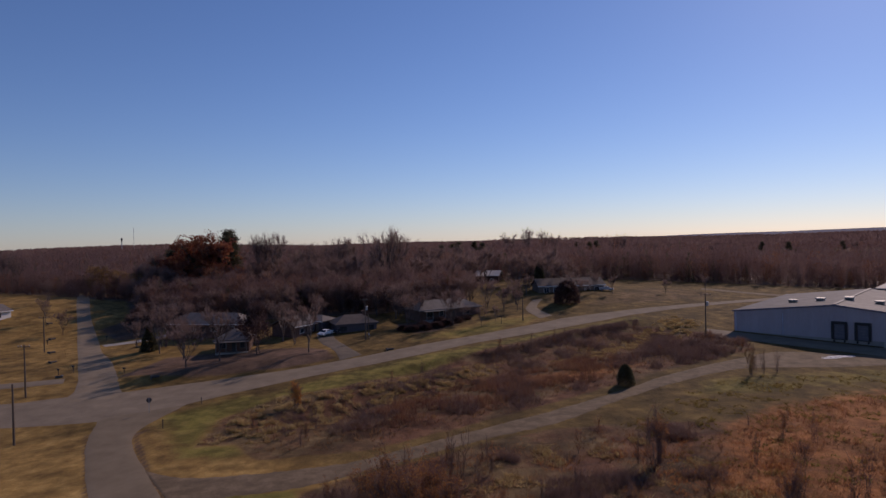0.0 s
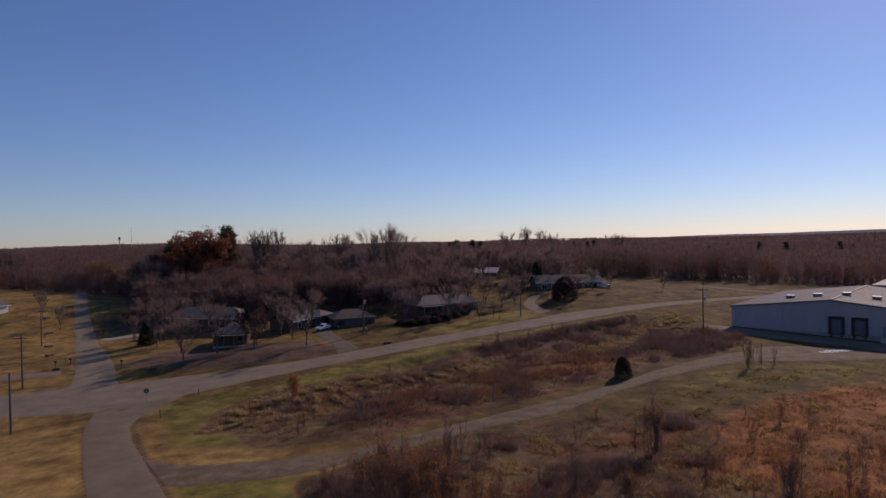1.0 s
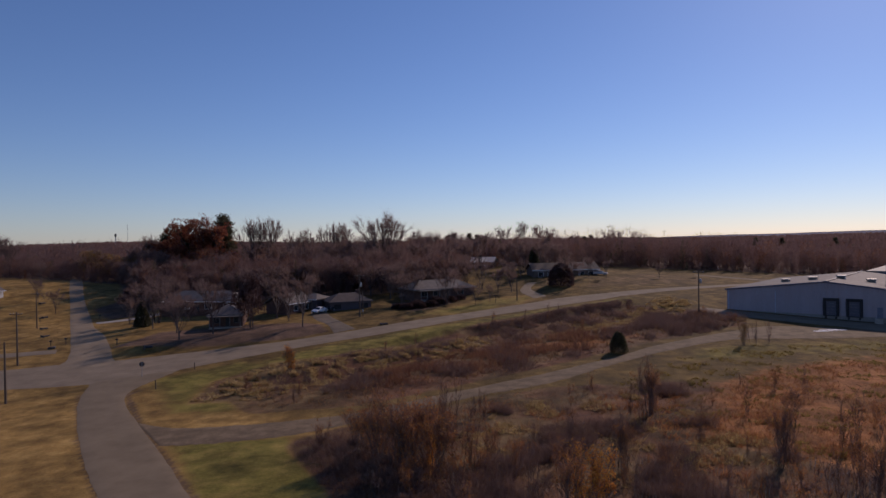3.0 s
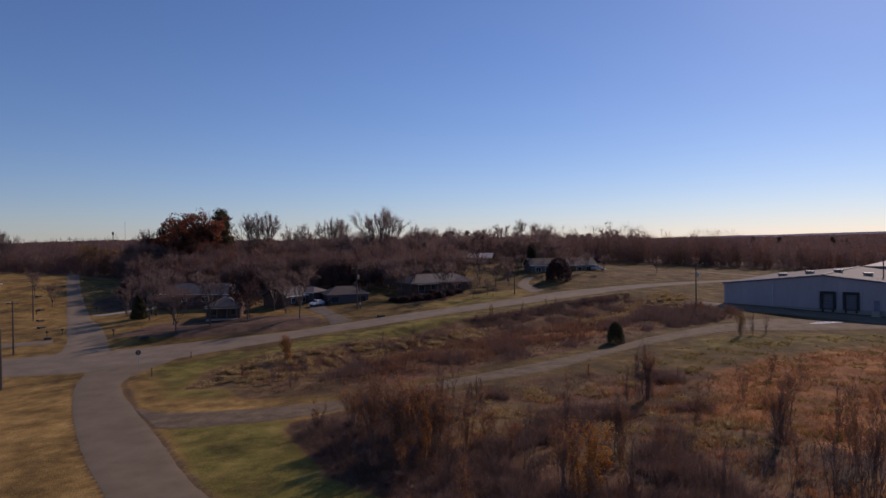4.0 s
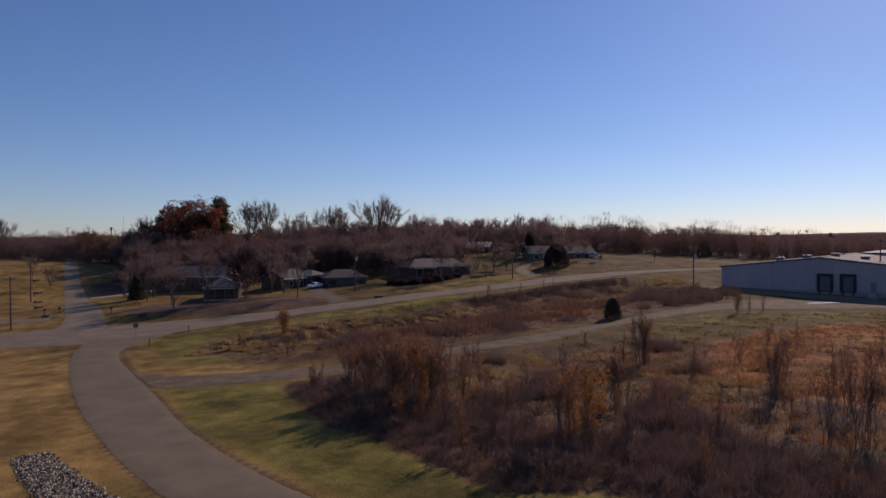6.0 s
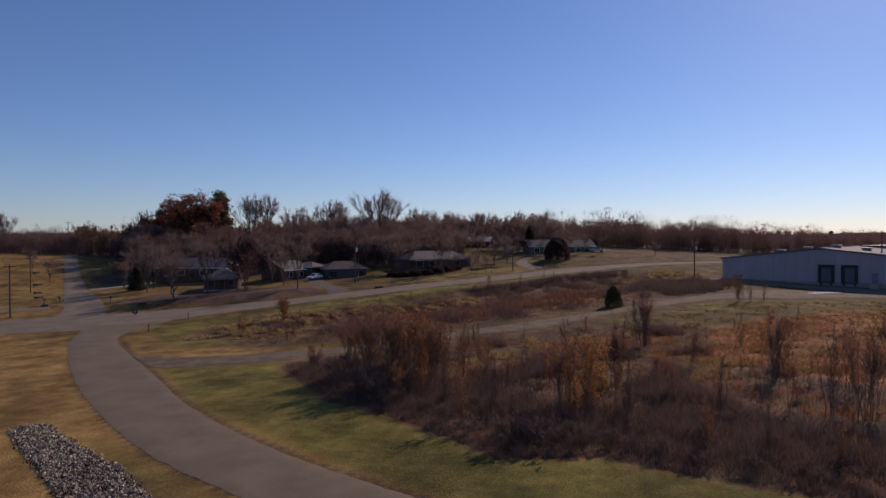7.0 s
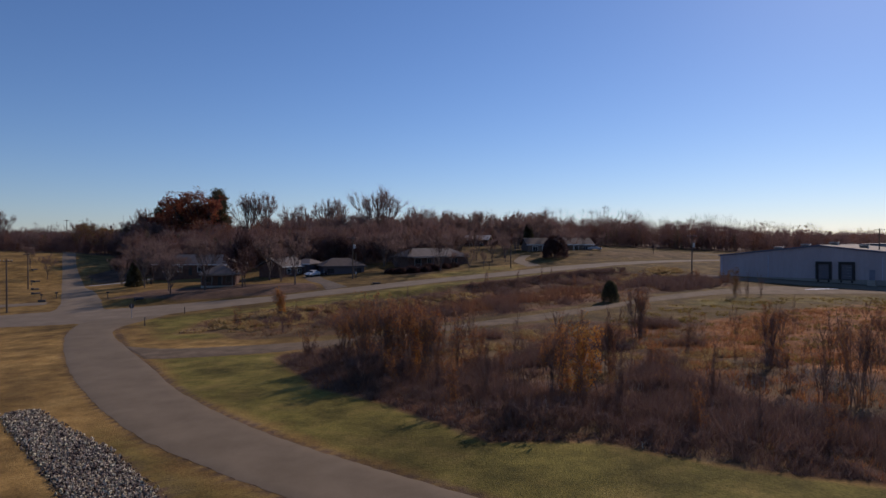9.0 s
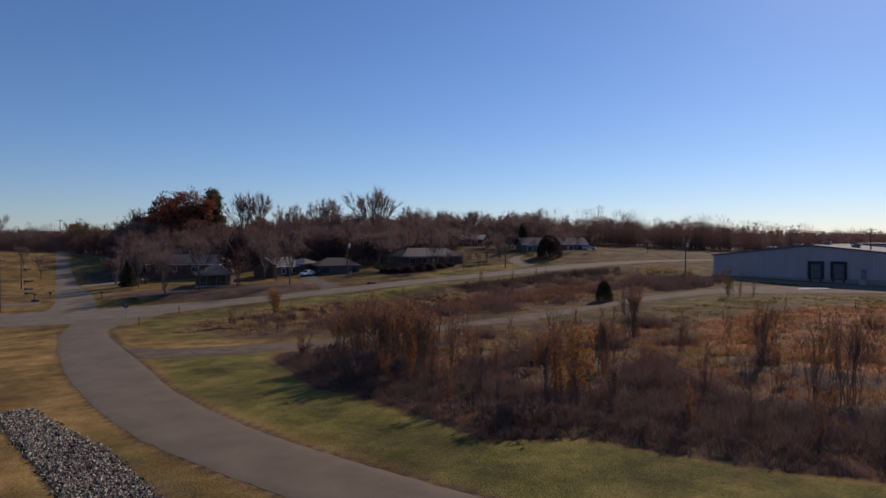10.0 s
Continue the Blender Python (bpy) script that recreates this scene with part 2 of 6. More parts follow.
YARD_BANK = [(-68, 124.5), (-60, 122.8), (-51, 125.5), (-41, 129), (-31, 133), (-25, 136.5)]
ROAD_BANK = [(-12, 121), (1, 128.8), (10.5, 132.5), (21.3, 141), (27.3, 145.5), (36, 151), (42, 154.5), (52.5, 164)]
GULLY = [(-22, 97), (-8, 104), (6, 114), (22, 128), (40, 142), (52, 148)]


def bank(x, y, line, rise, fall, reach):
    """A slope along a line: the land stands higher beyond it and lower before it, and evens out with distance and past its ends."""
    x, y = np.asarray(x, float), np.asarray(y, float)
    at = np.interp(x, [p[0] for p in line], [p[1] for p in line])
    d = (y - at) * 0.85
    ends = step(x, line[0][0] - 4, line[0][0] + 6) * (1 - step(x, line[-1][0] - 6, line[-1][0] + 4))
    up = np.tanh(d / 1.4) * np.exp(-(d / reach) ** 2)
    return ends * np.where(up > 0, rise, fall) * up


def height(x, y):
    x, y = np.asarray(x, float), np.asarray(y, float)
    u, v = soft(x, -165, 190, 40) / 150, (soft(y, 15, 285, 35) - 150) / 150
    terms = (1, u, v, u * u, u * v, v * v, u * u * v, u * v * v, v ** 3, u ** 3, u ** 4, u * u * v * v, v ** 4, u ** 3 * v, u * v ** 3)
    z = sum(c * t for c, t in zip(LAND, terms))
    z = z - 2.4 * bell(x, y, -97, 181, 17) + 2.0 * bell(x, y, -143, 215, 20) + 1.4 * bell(x, y, 50, 205, 18)
    z = z - 1.3 * np.exp(-(from_line(x, y, GULLY) / 5.0) ** 2)
    z = z + bank(x, y, YARD_BANK, 0.8, 0.35, 9.0) + bank(x, y, ROAD_BANK, 0.45, 1.0, 8.0)
    far = step(np.hypot(x, y), 420, 1500)
    hills = 9 + 10 * np.sin(x * 0.0021 + 0.6) * np.cos(y * 0.0017) + 5 * np.sin(x * 0.0047 + y * 0.003)
    hills = hills + 8 * bell(x, y, -370, 690, 170) - 3 * bell(x, y, -700, 900, 300)
    return z * (1 - far) + hills * far


def hz(x, y):
    return float(height(x, y))


BRUSH_NEAR = [(-16, 64), (-9, 50.5), (-3, 45), (3.3, 36), (9.4, 36), (15, 31.5), (21, 29), (60, 14), (120, 30), (115, 70), (80, 80), (45, 84), (28, 86), (14, 84.5), (5, 80.5), (-2, 75.5), (-11, 70.5), (-16, 67)]
BRUSH_FAR = [(-24, 77.5), (-31, 88), (-26, 106), (-4, 123), (10, 136), (28, 149.5), (40, 157), (50, 158), (58, 150), (64, 143), (63, 129), (52, 122), (40, 114.5), (26, 104), (15, 96), (5, 89), (-10, 79.5)]
TUSSOCK_BANK = [(-34, 84), (-35, 96), (-28, 108), (-18, 112), (-8, 120), (4, 127), (12, 128), (8, 116), (-6, 104), (-14, 94), (-24, 84)]
RUST_PATCH = [(25, 63), (36, 84), (48, 93), (72, 100), (118, 102), (112, 44), (60, 42), (37, 51)]
RUST_HILL = [(34, 178), (42, 180.5), (60, 183.5), (91, 198.5), (90, 219), (71, 222), (48, 201)]
RUST_PATCH_B = [(4, 108), (16, 116), (32, 124), (40, 120), (24, 108), (8, 101)]
GREEN_CORNER = [(-47, 100), (-36, 111), (-22, 106), (-22, 78), (-35, 79)]
BARE_STRIP = [(-20, 38.5), (-14.5, 34), (-8.5, 28.5), (-4, 24), (-8, 23), (-13, 29.4), (-18, 35)]
YARD_LAWN = [(-82, 150), (-66, 124), (-50, 124), (-24, 134), (-26, 150), (-46, 158), (-76, 162)]
GOLD_CORNER = [(-49, 100), (-38, 109), (-34, 100), (-33, 86), (-20, 78), (-20, 74.5), (-30, 75), (-38, 77)]
GREEN_LEFT = [(-23, 43), (-17.5, 38), (-12, 33), (-6, 28), (0, 22), (-6, 18), (-12, 26), (-20, 36)]
GREEN_STRIP = [(-30, 68), (-14, 68), (-5, 52), (6, 39), (30, 27), (16, 16), (-4, 34), (-20, 50)]
GREEN_FIELD = [(34, 96), (42, 107), (56, 112), (110, 112), (120, 100), (72, 102), (52, 98)]
ROAD_VERGE = [(-36, 106), (-20, 124), (4, 139), (26, 154), (52, 169), (52, 162), (30, 150), (2, 126), (-20, 104)]
GREEN_VERGE = [(-12, 145), (10, 150), (22, 162), (30, 176), (14, 172), (-6, 152)]


ROAD_L = [(-53, 92), (-50.3, 87), (-40.5, 70), (-32.4, 57.5), (-24.6, 46.8), (-17.6, 38.4), (-12.2, 33.3), (-6.5, 28.5), (2, 22), (14, 14)]
ROAD_R = [(-44.5, 93), (-45.5, 91), (-36.5, 75.5), (-28.4, 63.5), (-21, 52), (-13.8, 42.8), (-7.6, 36.3), (-3.0, 32.3), (3, 27.5), (14, 19.5)]
STONE_BED = [(-29.7, 44.4), (-29.2, 45.3), (-28.2, 45.6), (-26.4, 43.6), (-22, 39.2), (-18.6, 36.1), (-15.8, 32.9), (-12.2, 28.6), (-8.8, 25), (-12.2, 23), (-16.1, 28.6), (-19.6, 32.6), (-22.4, 35.8), (-26.5, 40.4)]
GROVE = [(-112, 222), (-92, 186), (-60, 184), (-20, 184), (6, 196), (10, 245), (-60, 250), (-125, 250)]
# Leaf litter; the ring before the yards also paints tree and bank shade.
LITTER_AND_SHADE = (GROVE, [(-13.5, 168), (-11, 160), (-7, 156), (-3, 158), (2, 164), (7, 174), (-4, 172)], [(-66, 127), (-50, 125), (-33, 130), (-24, 134.5), (-27, 141), (-34, 146), (-46, 147), (-64, 143)], [(-104, 190), (-92, 176), (-84, 178), (-86, 200), (-100, 204)])


def wood_line(x):
    return 236 + 12 * np.sin(np.asarray(x, float) * 0.021 + 1.0) + 22 * step(-np.asarray(x, float), 110, 170)


def build_ground():
    def spread(lo, hi, fine_lo, fine_hi, fine, mid_lo, mid_hi, mid):
        inner = list(np.arange(fine_lo, fine_hi, fine))
        low, high = list(np.arange(mid_lo, fine_lo, mid)), list(np.arange(fine_hi, mid_hi + 0.1, mid))
        outer_hi, outer_lo = [], []
        v, d = mid_hi, mid
        while v < hi:
            d *= 1.35
            v += d
            outer_hi.append(v)
        v, d = mid_lo, mid
        while v > lo:
            d *= 1.35
            v -= d
            outer_lo.append(v)
        return np.array(outer_lo[::-1] + low + inner + high + outer_hi)

    xs = spread(-4500, 4500, -64, 60, 0.8, -190, 190, 2.5)
    ys = spread(-1500, 4800, 22, 125, 0.8, -20, 300, 2.5)
    gx, gy = np.meshgrid(xs, ys)
    z = height(gx, gy)
    brush = np.maximum(step(inside(gx, gy, BRUSH_NEAR), -1.5, 1.5), step(inside(gx, gy, BRUSH_FAR), -1.5, 1.5))
    brush = np.maximum(brush, 0.8 * step(inside(gx, gy, TUSSOCK_BANK), -2, 2))
    green = np.zeros(gx.shape)
    for ring, much in ((GREEN_CORNER, 0.7), (GREEN_STRIP, 1.0), (GREEN_LEFT, 0.75), (GREEN_FIELD, 0.5), (GREEN_VERGE, 0.5), (ROAD_VERGE, 0.6)):
        green = np.maximum(green, much * step(inside(gx, gy, ring), -3, 4))
    rust = np.maximum(step(inside(gx, gy, RUST_PATCH), -6, 8), 0.6 * step(inside(gx, gy, RUST_PATCH_B), -4, 4))
    rust = np.maximum(rust, 0.3 * step(inside(gx, gy, RUST_HILL), -2, 5))
    wood = step(gy - wood_line(gx), -6, 10)
    wood = np.maximum(wood, 0.42 * step(inside(gx, gy, RUST_HILL), -2, 5))
    # litter colour, which on the yard lawn stands in for shade
    for bed in LITTER_AND_SHADE:
        wood = np.maximum(wood, 0.95 * step(inside(gx, gy, bed), -2.5, 2))
    lump = np.array([noise.noise((x * 0.35, y * 0.35, 0)) + 0.5 * noise.noise((x * 1.1, y * 1.1, 3)) for x, y in zip(gx.ravel(), gy.ravel())]).reshape(gx.shape)
    z = z + lump * (0.22 * brush + 0.15 * step(gy - wood_line(gx), -6, 10))
    nx, ny = len(xs), len(ys)
    verts = np.stack([gx, gy, z], -1).reshape(-1, 3)
    i = np.arange(nx * ny).reshape(ny, nx)
    faces = np.stack([i[:-1, :-1], i[:-1, 1:], i[1:, 1:], i[1:, :-1]], -1).reshape(-1, 4)
    me = bpy.data.meshes.new("ground")
    me.from_pydata(verts.tolist(), [], faces.tolist())
    layer = me.color_attributes.new("cover", "FLOAT_COLOR", "POINT")
    layer.data.foreach_set("color", np.stack([brush, green * (1 - brush), wood, rust], -1).ravel())
    worn = np.zeros(gx.shape)
    for line, reach in ((ROAD_L, 0.9), (ROAD_R, 1.3)):
        worn = np.maximum(worn, 0.68 * (1 - step(from_line(gx, gy, line), 0.1, reach)))
    worn = np.maximum(worn, step(inside(gx, gy, STONE_BED), -0.8, 0.4))
    worn = np.maximum(worn, 0.42 * step(inside(gx, gy, BARE_STRIP), -1.2, 1.2))
    gold = np.maximum(0.62 * step(-gx, 52, 64), step(-gx - 0.9 * (gy - 30), -32, -20) * (1 - step(gy, 88, 96)))
    for ring, much in ((GOLD_CORNER, 0.6), (GREEN_VERGE, 0.8), (YARD_LAWN, 0.5)):
        gold = np.maximum(gold, much * step(inside(gx, gy, ring), -2, 3))
    tier = me.color_attributes.new("wear", "FLOAT_COLOR", "POINT")
    tier.data.foreach_set("color", np.stack([worn, gold, 0 * gold, 0 * gold + 1], -1).ravel())
    me.polygons.foreach_set("use_smooth", [True] * len(me.polygons))
    me.materials.append(GROUND)
    return tagged(new("ground", me), "dry winter grass, brush and leaf litter on gently rolling land", "ground", kind="structure")


build_ground()


# ---- mesh helpers ----
def mesh_of(name, verts, faces, material, smooth=False):
    me = bpy.data.meshes.new(name)
    me.from_pydata([tuple(v) for v in verts], [], faces)
    for m in material if isinstance(material, (list, tuple)) else [material]:
        me.materials.append(m)
    if smooth:
        me.polygons.foreach_set("use_smooth", [True] * len(me.polygons))
    return me


def part(name, bm, material, parent=None, label="", at=None):
    """Links a bmesh, or a finished mesh, as one object under a thing or a part."""
    if isinstance(bm, bmesh.types.BMesh):
        bmesh.ops.recalc_face_normals(bm, faces=bm.faces)
        me = bpy.data.meshes.new(name)
        bm.to_mesh(me)
        bm.free()
        me.materials.append(material)
    else:
        me = bm
    ob = new(name, me)
    if parent is not None:
        ob.parent = parent
    if at is not None:
        ob.matrix_basis = at
    if label:
        ob["label"] = label
    return ob


def thing(name, m, label, category, group=""):
    ob = new(name)
    ob.empty_display_size = 0.3
    ob.matrix_basis = m
    return tagged(ob, label, category, group)


def add_box(bm, x0, y0, z0, x1, y1, z1, bevel=0.0):
    r = bmesh.ops.create_cube(bm, size=1.0, matrix=Matrix.Translation(((x0 + x1) / 2, (y0 + y1) / 2, (z0 + z1) / 2)) @ Matrix.Diagonal((x1 - x0, y1 - y0, z1 - z0, 1)))
    if bevel:
        edges = list({e for v in r["verts"] for e in v.link_edges})
        bmesh.ops.bevel(bm, geom=edges, offset=bevel, segments=1, affect="EDGES")
    return bm


def box(*a, bevel=0.0):
    return add_box(bmesh.new(), *a, bevel=bevel)


def add_tube(verts, faces, pts, radii, sides):
    """A tapered tube along points."""
    base = len(verts)
    side = Vector((1, 0, 0))
    for k, p in enumerate(pts):
        d = (pts[min(k + 1, len(pts) - 1)] - pts[max(k - 1, 0)])
        d = d.normalized() if d.length > 1e-9 else Vector((0, 0, 1))
        a = d.cross(side)
        if a.length < 0.1:
            a = d.cross(Vector((0, 1, 0)))
        a.normalize()
        b = d.cross(a)
        for s in range(sides):
            w = 2 * math.pi * s / sides
            verts.append(p + (a * math.cos(w) + b * math.sin(w)) * radii[k])
    for k in range(len(pts) - 1):
        for s in range(sides):
            q = base + k * sides
            faces.append((q + s, q + (s + 1) % sides, q + sides + (s + 1) % sides, q + sides + s))
    faces.append(tuple(base + (len(pts) - 1) * sides + s for s in range(sides)))


def tube_bm(pts, radii, sides=8):
    v, f = [], []
    add_tube(v, f, [Vector(p) for p in pts], radii, sides)
    bm = bmesh.new()
    vs = [bm.verts.new(p) for p in v]
    for q in f:
        bm.faces.new([vs[i] for i in q])
    bm.faces.new([vs[i] for i in range(sides)][::-1])
    return bm


# ---- roads ----
def smooth_line(pts, n):
    pts = [Vector((*p, 0)) for p in pts]
    ext = [2 * pts[0] - pts[1], *pts, 2 * pts[-1] - pts[-2]]
    out = []
    for k in range(1, len(ext) - 2):
        a, b, c, d = ext[k - 1:k + 3]
        for s in range(n):
            t = s / n
            out.append(0.5 * ((2 * b) + (c - a) * t + (2 * a - 5 * b + 4 * c - d) * t * t + (3 * b - a - 3 * c + d) * t ** 3))
    out.append(pts[-1])
    return out


def ribbon(name, left, right, material, lift, label, category="road", wobble=0.15, across=10):
    """A paved strip between two edges, laid on the land with a thin side."""
    a, b = smooth_line(left, 16), smooth_line(right, 16)
    verts, faces = [], []
    for k, (p, q) in enumerate(zip(a, b)):
        along = (q - p).normalized()
        p = p - along * wobble * (noise.noise((k * 0.31, lift * 90, 1)) + 0.6 * noise.noise((k * 1.3, lift * 70, 8)))
        q = q + along * wobble * (noise.noise((k * 0.31, lift * 90, 5)) + 0.6 * noise.noise((k * 1.3, lift * 70, 4)))
        for s in range(across + 1):
            c = p.lerp(q, s / across)
            verts.append((c.x, c.y, hz(c.x, c.y) + lift - (lift - 0.012 if s in (0, across) or k in (0, len(a) - 1) else 0.0)))
    w = across + 1
    for k in range(len(a) - 1):
        for s in range(across):
            faces.append((k * w + s, k * w + s + 1, (k + 1) * w + s + 1, (k + 1) * w + s))
    me = mesh_of(name, verts, faces, material, True)
    return tagged(new(name, me), label, category, kind="structure")


MAIN_NEAR = [(-190, 108), (-120, 101), (-85, 99), (-68, 98.2), (-57, 98.5), (-49.2, 101), (-43, 107), (-37.7, 111.5), (-29.3, 118.2), (-20, 124.5), (-12, 129.3), (-5, 133.6), (1.1, 138.5),
             (7.6, 143.3), (14.3, 147), (21.5, 151), (29.2, 156), (37.6, 161.5), (46.4, 167.3), (55.6, 173), (65.2, 178.2), (75.4, 183.4), (86.1, 188.8), (108, 198), (150, 214)]
MAIN_FAR = [(-192, 122), (-120, 115), (-88, 113.3), (-77.9, 113.2), (-70.5, 115.3), (-60.9, 117.5), (-51.7, 120.5), (-41.6, 124), (-31.4, 128), (-21.6, 132.6), (-14, 137.6), (-7, 142.6), (1.2, 147.6),
            (8.1, 151.8), (15.4, 157), (23.2, 162.1), (31, 168), (39.5, 172), (48.8, 175.8), (57.7, 179.6), (67.1, 183.6), (77.4, 188.5), (88.2, 193.6), (111, 204.2), (147, 220)]
ribbon("road_1", MAIN_NEAR, MAIN_FAR, OLD_ASPHALT, 0.07, "worn grey asphalt road curving along the slope")
ribbon("road_2", [(-56, 101), (-50.3, 87), (-40.5, 70), (-32.4, 57.5), (-24.6, 46.8), (-17.6, 38.4), (-12.2, 33.3), (-6.5, 28.5), (2, 22), (14, 14), (30, 5)],
       [(-44, 106), (-45.5, 91), (-36.5, 75.5), (-28.4, 63.5), (-21, 52), (-13.8, 42.8), (-7.6, 36.3), (-3.0, 32.3), (3, 27.5), (14, 19.5), (32, 9)], ASPHALT, 0.076, "smooth grey asphalt access road curving to a junction")
ribbon("road_3", [(-69, 110), (-71.6, 121), (-85, 145), (-100.3, 171), (-113, 193), (-126, 215), (-138, 236), (-150, 255)],
       [(-58, 113), (-63, 121), (-75.5, 142), (-86, 157), (-99, 179), (-114.7, 203.5), (-131, 232), (-142, 250)], STREET_ASPHALT, 0.082, "straight grey asphalt side street climbing between lawns")
ribbon("track", [(-37, 76), (-31, 73), (-23.5, 73), (-17, 74), (-10.7, 76), (-3, 81), (4.9, 86), (15.4, 92.8), (26.8, 101.2), (41, 112.5), (55, 121), (66, 126.5), (76, 124.5), (90, 119.5), (120, 116)],
       [(-30, 66.5), (-26, 66.5), (-21, 67.2), (-16, 68.5), (-10, 72), (-1.5, 77.6), (6, 82.2), (15.5, 87.4), (27.5, 97.8), (39.5, 106.5), (52, 113.5), (61, 114), (70, 113.5), (84, 114), (120, 110)], DIRT, 0.07, "pale dirt track worn through the brush", wobble=0.35)
ribbon("road_5", [(112, 203), (105, 206), (100.7, 208.5), (96, 212), (88, 218)], [(113, 206.5), (107, 209.5), (103, 212.5), (98.5, 216), (90, 222)], DIRT, 0.088, "pale dirt lane bending back from the road")
ribbon("road_4", [(62, 152), (72, 143.5), (90, 127.5), (112, 108)], [(60.5, 142), (69, 135), (84, 121), (106, 101)], OLD_ASPHALT, 0.088, "dark asphalt dock yard along the warehouse")
ribbon("driveway", [(-22.5, 132.5), (-25, 140), (-30, 150), (-33, 160)], [(-18.4, 136.2), (-22.4, 144), (-26.4, 152), (-29, 160)], DARK_DRIVE, 0.078, "grey asphalt driveway leading to a garage", "driveway")
ribbon("driveway", [(-77, 126), (-90, 124), (-110, 122)], [(-79, 130), (-91, 128.5), (-110, 127)], OLD_ASPHALT, 0.078, "grey asphalt driveway between lawns", "driveway")
ribbon("driveway", [(25, 169), (23, 182), (27, 196)], [(29, 172), (26.5, 184), (30, 196)], OLD_ASPHALT, 0.078, "grey asphalt driveway climbing to a house", "driveway")
ribbon("driveway", [(-90, 166), (-82, 168), (-76, 172)], [(-93, 170), (-84, 173), (-77, 177)], CONCRETE, 0.094, "pale concrete driveway on the slope", "driveway")

# ---- the warehouse ----
WH_LABEL = "long pale blue-grey metal warehouse with a low gable roof"


def warehouse():
    ang = math.degrees(math.atan2(-0.666, 0.746))
    w, length, eave, ridge, base = 20.4, 48.0, 5.2, 7.5, -1.4
    steel = surf("wall_steel", [(0.29, 0.255, 0.275), (0.36, 0.32, 0.345)], 0.35, 0.55, 0.0, fine=12, stretch=(1, 1, 0.25))
    roof_steel = surf("roof_steel", [(0.115, 0.108, 0.106), (0.155, 0.147, 0.143), (0.195, 0.185, 0.18)], 0.25, 0.75, fine=10)
    block = surf("base_block", [(0.20, 0.19, 0.18), (0.29, 0.27, 0.25)], 0.8, 0.9, 0.01)
    top = thing("warehouse", pose(67.9, 149.1, 0, 0, 0, ang), WH_LABEL, "warehouse")
    # gable walls with standing ribs; local x runs along the front, y away from it
    for name, y in (("front_wall", 0.0), ("rear_wall", length)):
        verts, faces = [], []
        n = 136
        for k in range(n + 1):
            x = 2 * w * k / n
            rib = 0.05 if k % 4 in (1, 2) else 0.0
            z = eave + (ridge - eave) * (1 - abs(x - w) / w)
            y2 = y - rib if y == 0 else y + rib
            verts += [(x, y2, 0.35), (x, y2, z), (x, y + (0.25 if y == 0 else -0.25), 0.35), (x, y + (0.25 if y == 0 else -0.25), z)]
        for k in range(n):
            q = 4 * k
            faces += [(q, q + 4, q + 5, q + 1), (q + 2, q + 3, q + 7, q + 6), (q + 1, q + 5, q + 7, q + 3), (q, q + 2, q + 6, q + 4)]
        faces += [(0, 1, 3, 2), (4 * n, 4 * n + 2, 4 * n + 3, 4 * n + 1)]
        part(name, mesh_of(name, verts, faces, steel), None, top)
    for x0, x1 in ((0.0, 0.25), (2 * w - 0.25, 2 * w)):
        part("side_wall", box(x0, 0.26, 0.35, x1, length - 0.26, eave), steel, top)
    bm = bmesh.new()
    for b in ((0.02, 0.02, base, 2 * w - 0.02, 0.3, 0.347), (0.02, length - 0.3, base, 2 * w - 0.02, length - 0.02, 0.347), (0.02, 0.31, base, 0.3, length - 0.31, 0.347), (2 * w - 0.3, 0.31, base, 2 * w - 0.02, length - 0.31, 0.347)):
        add_box(bm, *b)
    part("foundation", bm, block, top, "grey concrete block base")
    # roof slopes with raised seams
    for s in (0, 1):
        verts, faces = [], []
        x_e, x_r = (-0.35, w) if s == 0 else (2 * w + 0.35, w)
        ze, zr = eave - 0.03 + 0.06, ridge + 0.06
        n = 160
        for k in range(n + 1):
            y = -0.3 + (length + 0.6) * k / n
            up = 0.07 if k % 4 == 0 else 0.0
            verts += [(x_e, y, ze + up), (x_r, y, zr + up), (x_e, y, ze - 0.12), (x_r, y, zr - 0.12)]
        for k in range(n):
            q = 4 * k
            faces += [(q, q + 4, q + 5, q + 1), (q + 2, q + 3, q + 7, q + 6), (q, q + 2, q + 6, q + 4), (q + 1, q + 5, q + 7, q + 3)]
        faces += [(0, 1, 3, 2), (4 * n, 4 * n + 2, 4 * n + 3, 4 * n + 1)]
        part("roof_slope", mesh_of("roof_slope", verts, faces, roof_steel), None, top, "pale weathered metal roof")
    part("ridge_cap", box(w - 0.35, -0.32, ridge + 0.1, w + 0.35, length + 0.32, ridge + 0.22, bevel=0.05), roof_steel, top)
    for sgn in (-1, 1):
        verts = []
        for x, z in ((w, ridge), (w + sgn * (w + 0.38), eave - 0.04)):
            verts += [(x, -0.36, z - 0.2), (x, -0.36, z + 0.12), (x, -0.305, z - 0.2), (x, -0.305, z + 0.12)]
        part("gable_trim", mesh_of("gable_trim", verts, [(0, 1, 5, 4), (2, 6, 7, 3), (1, 3, 7, 5), (0, 4, 6, 2), (0, 2, 3, 1), (4, 5, 7, 6)], plain("gable_trim_paint", (0.10, 0.11, 0.16))), None, top, "dark edge trim")
    # roof vents in a row
    vent_m = surf("vent_steel", [(0.30, 0.28, 0.25), (0.42, 0.40, 0.37)], 2, 0.6, metal=0.3)
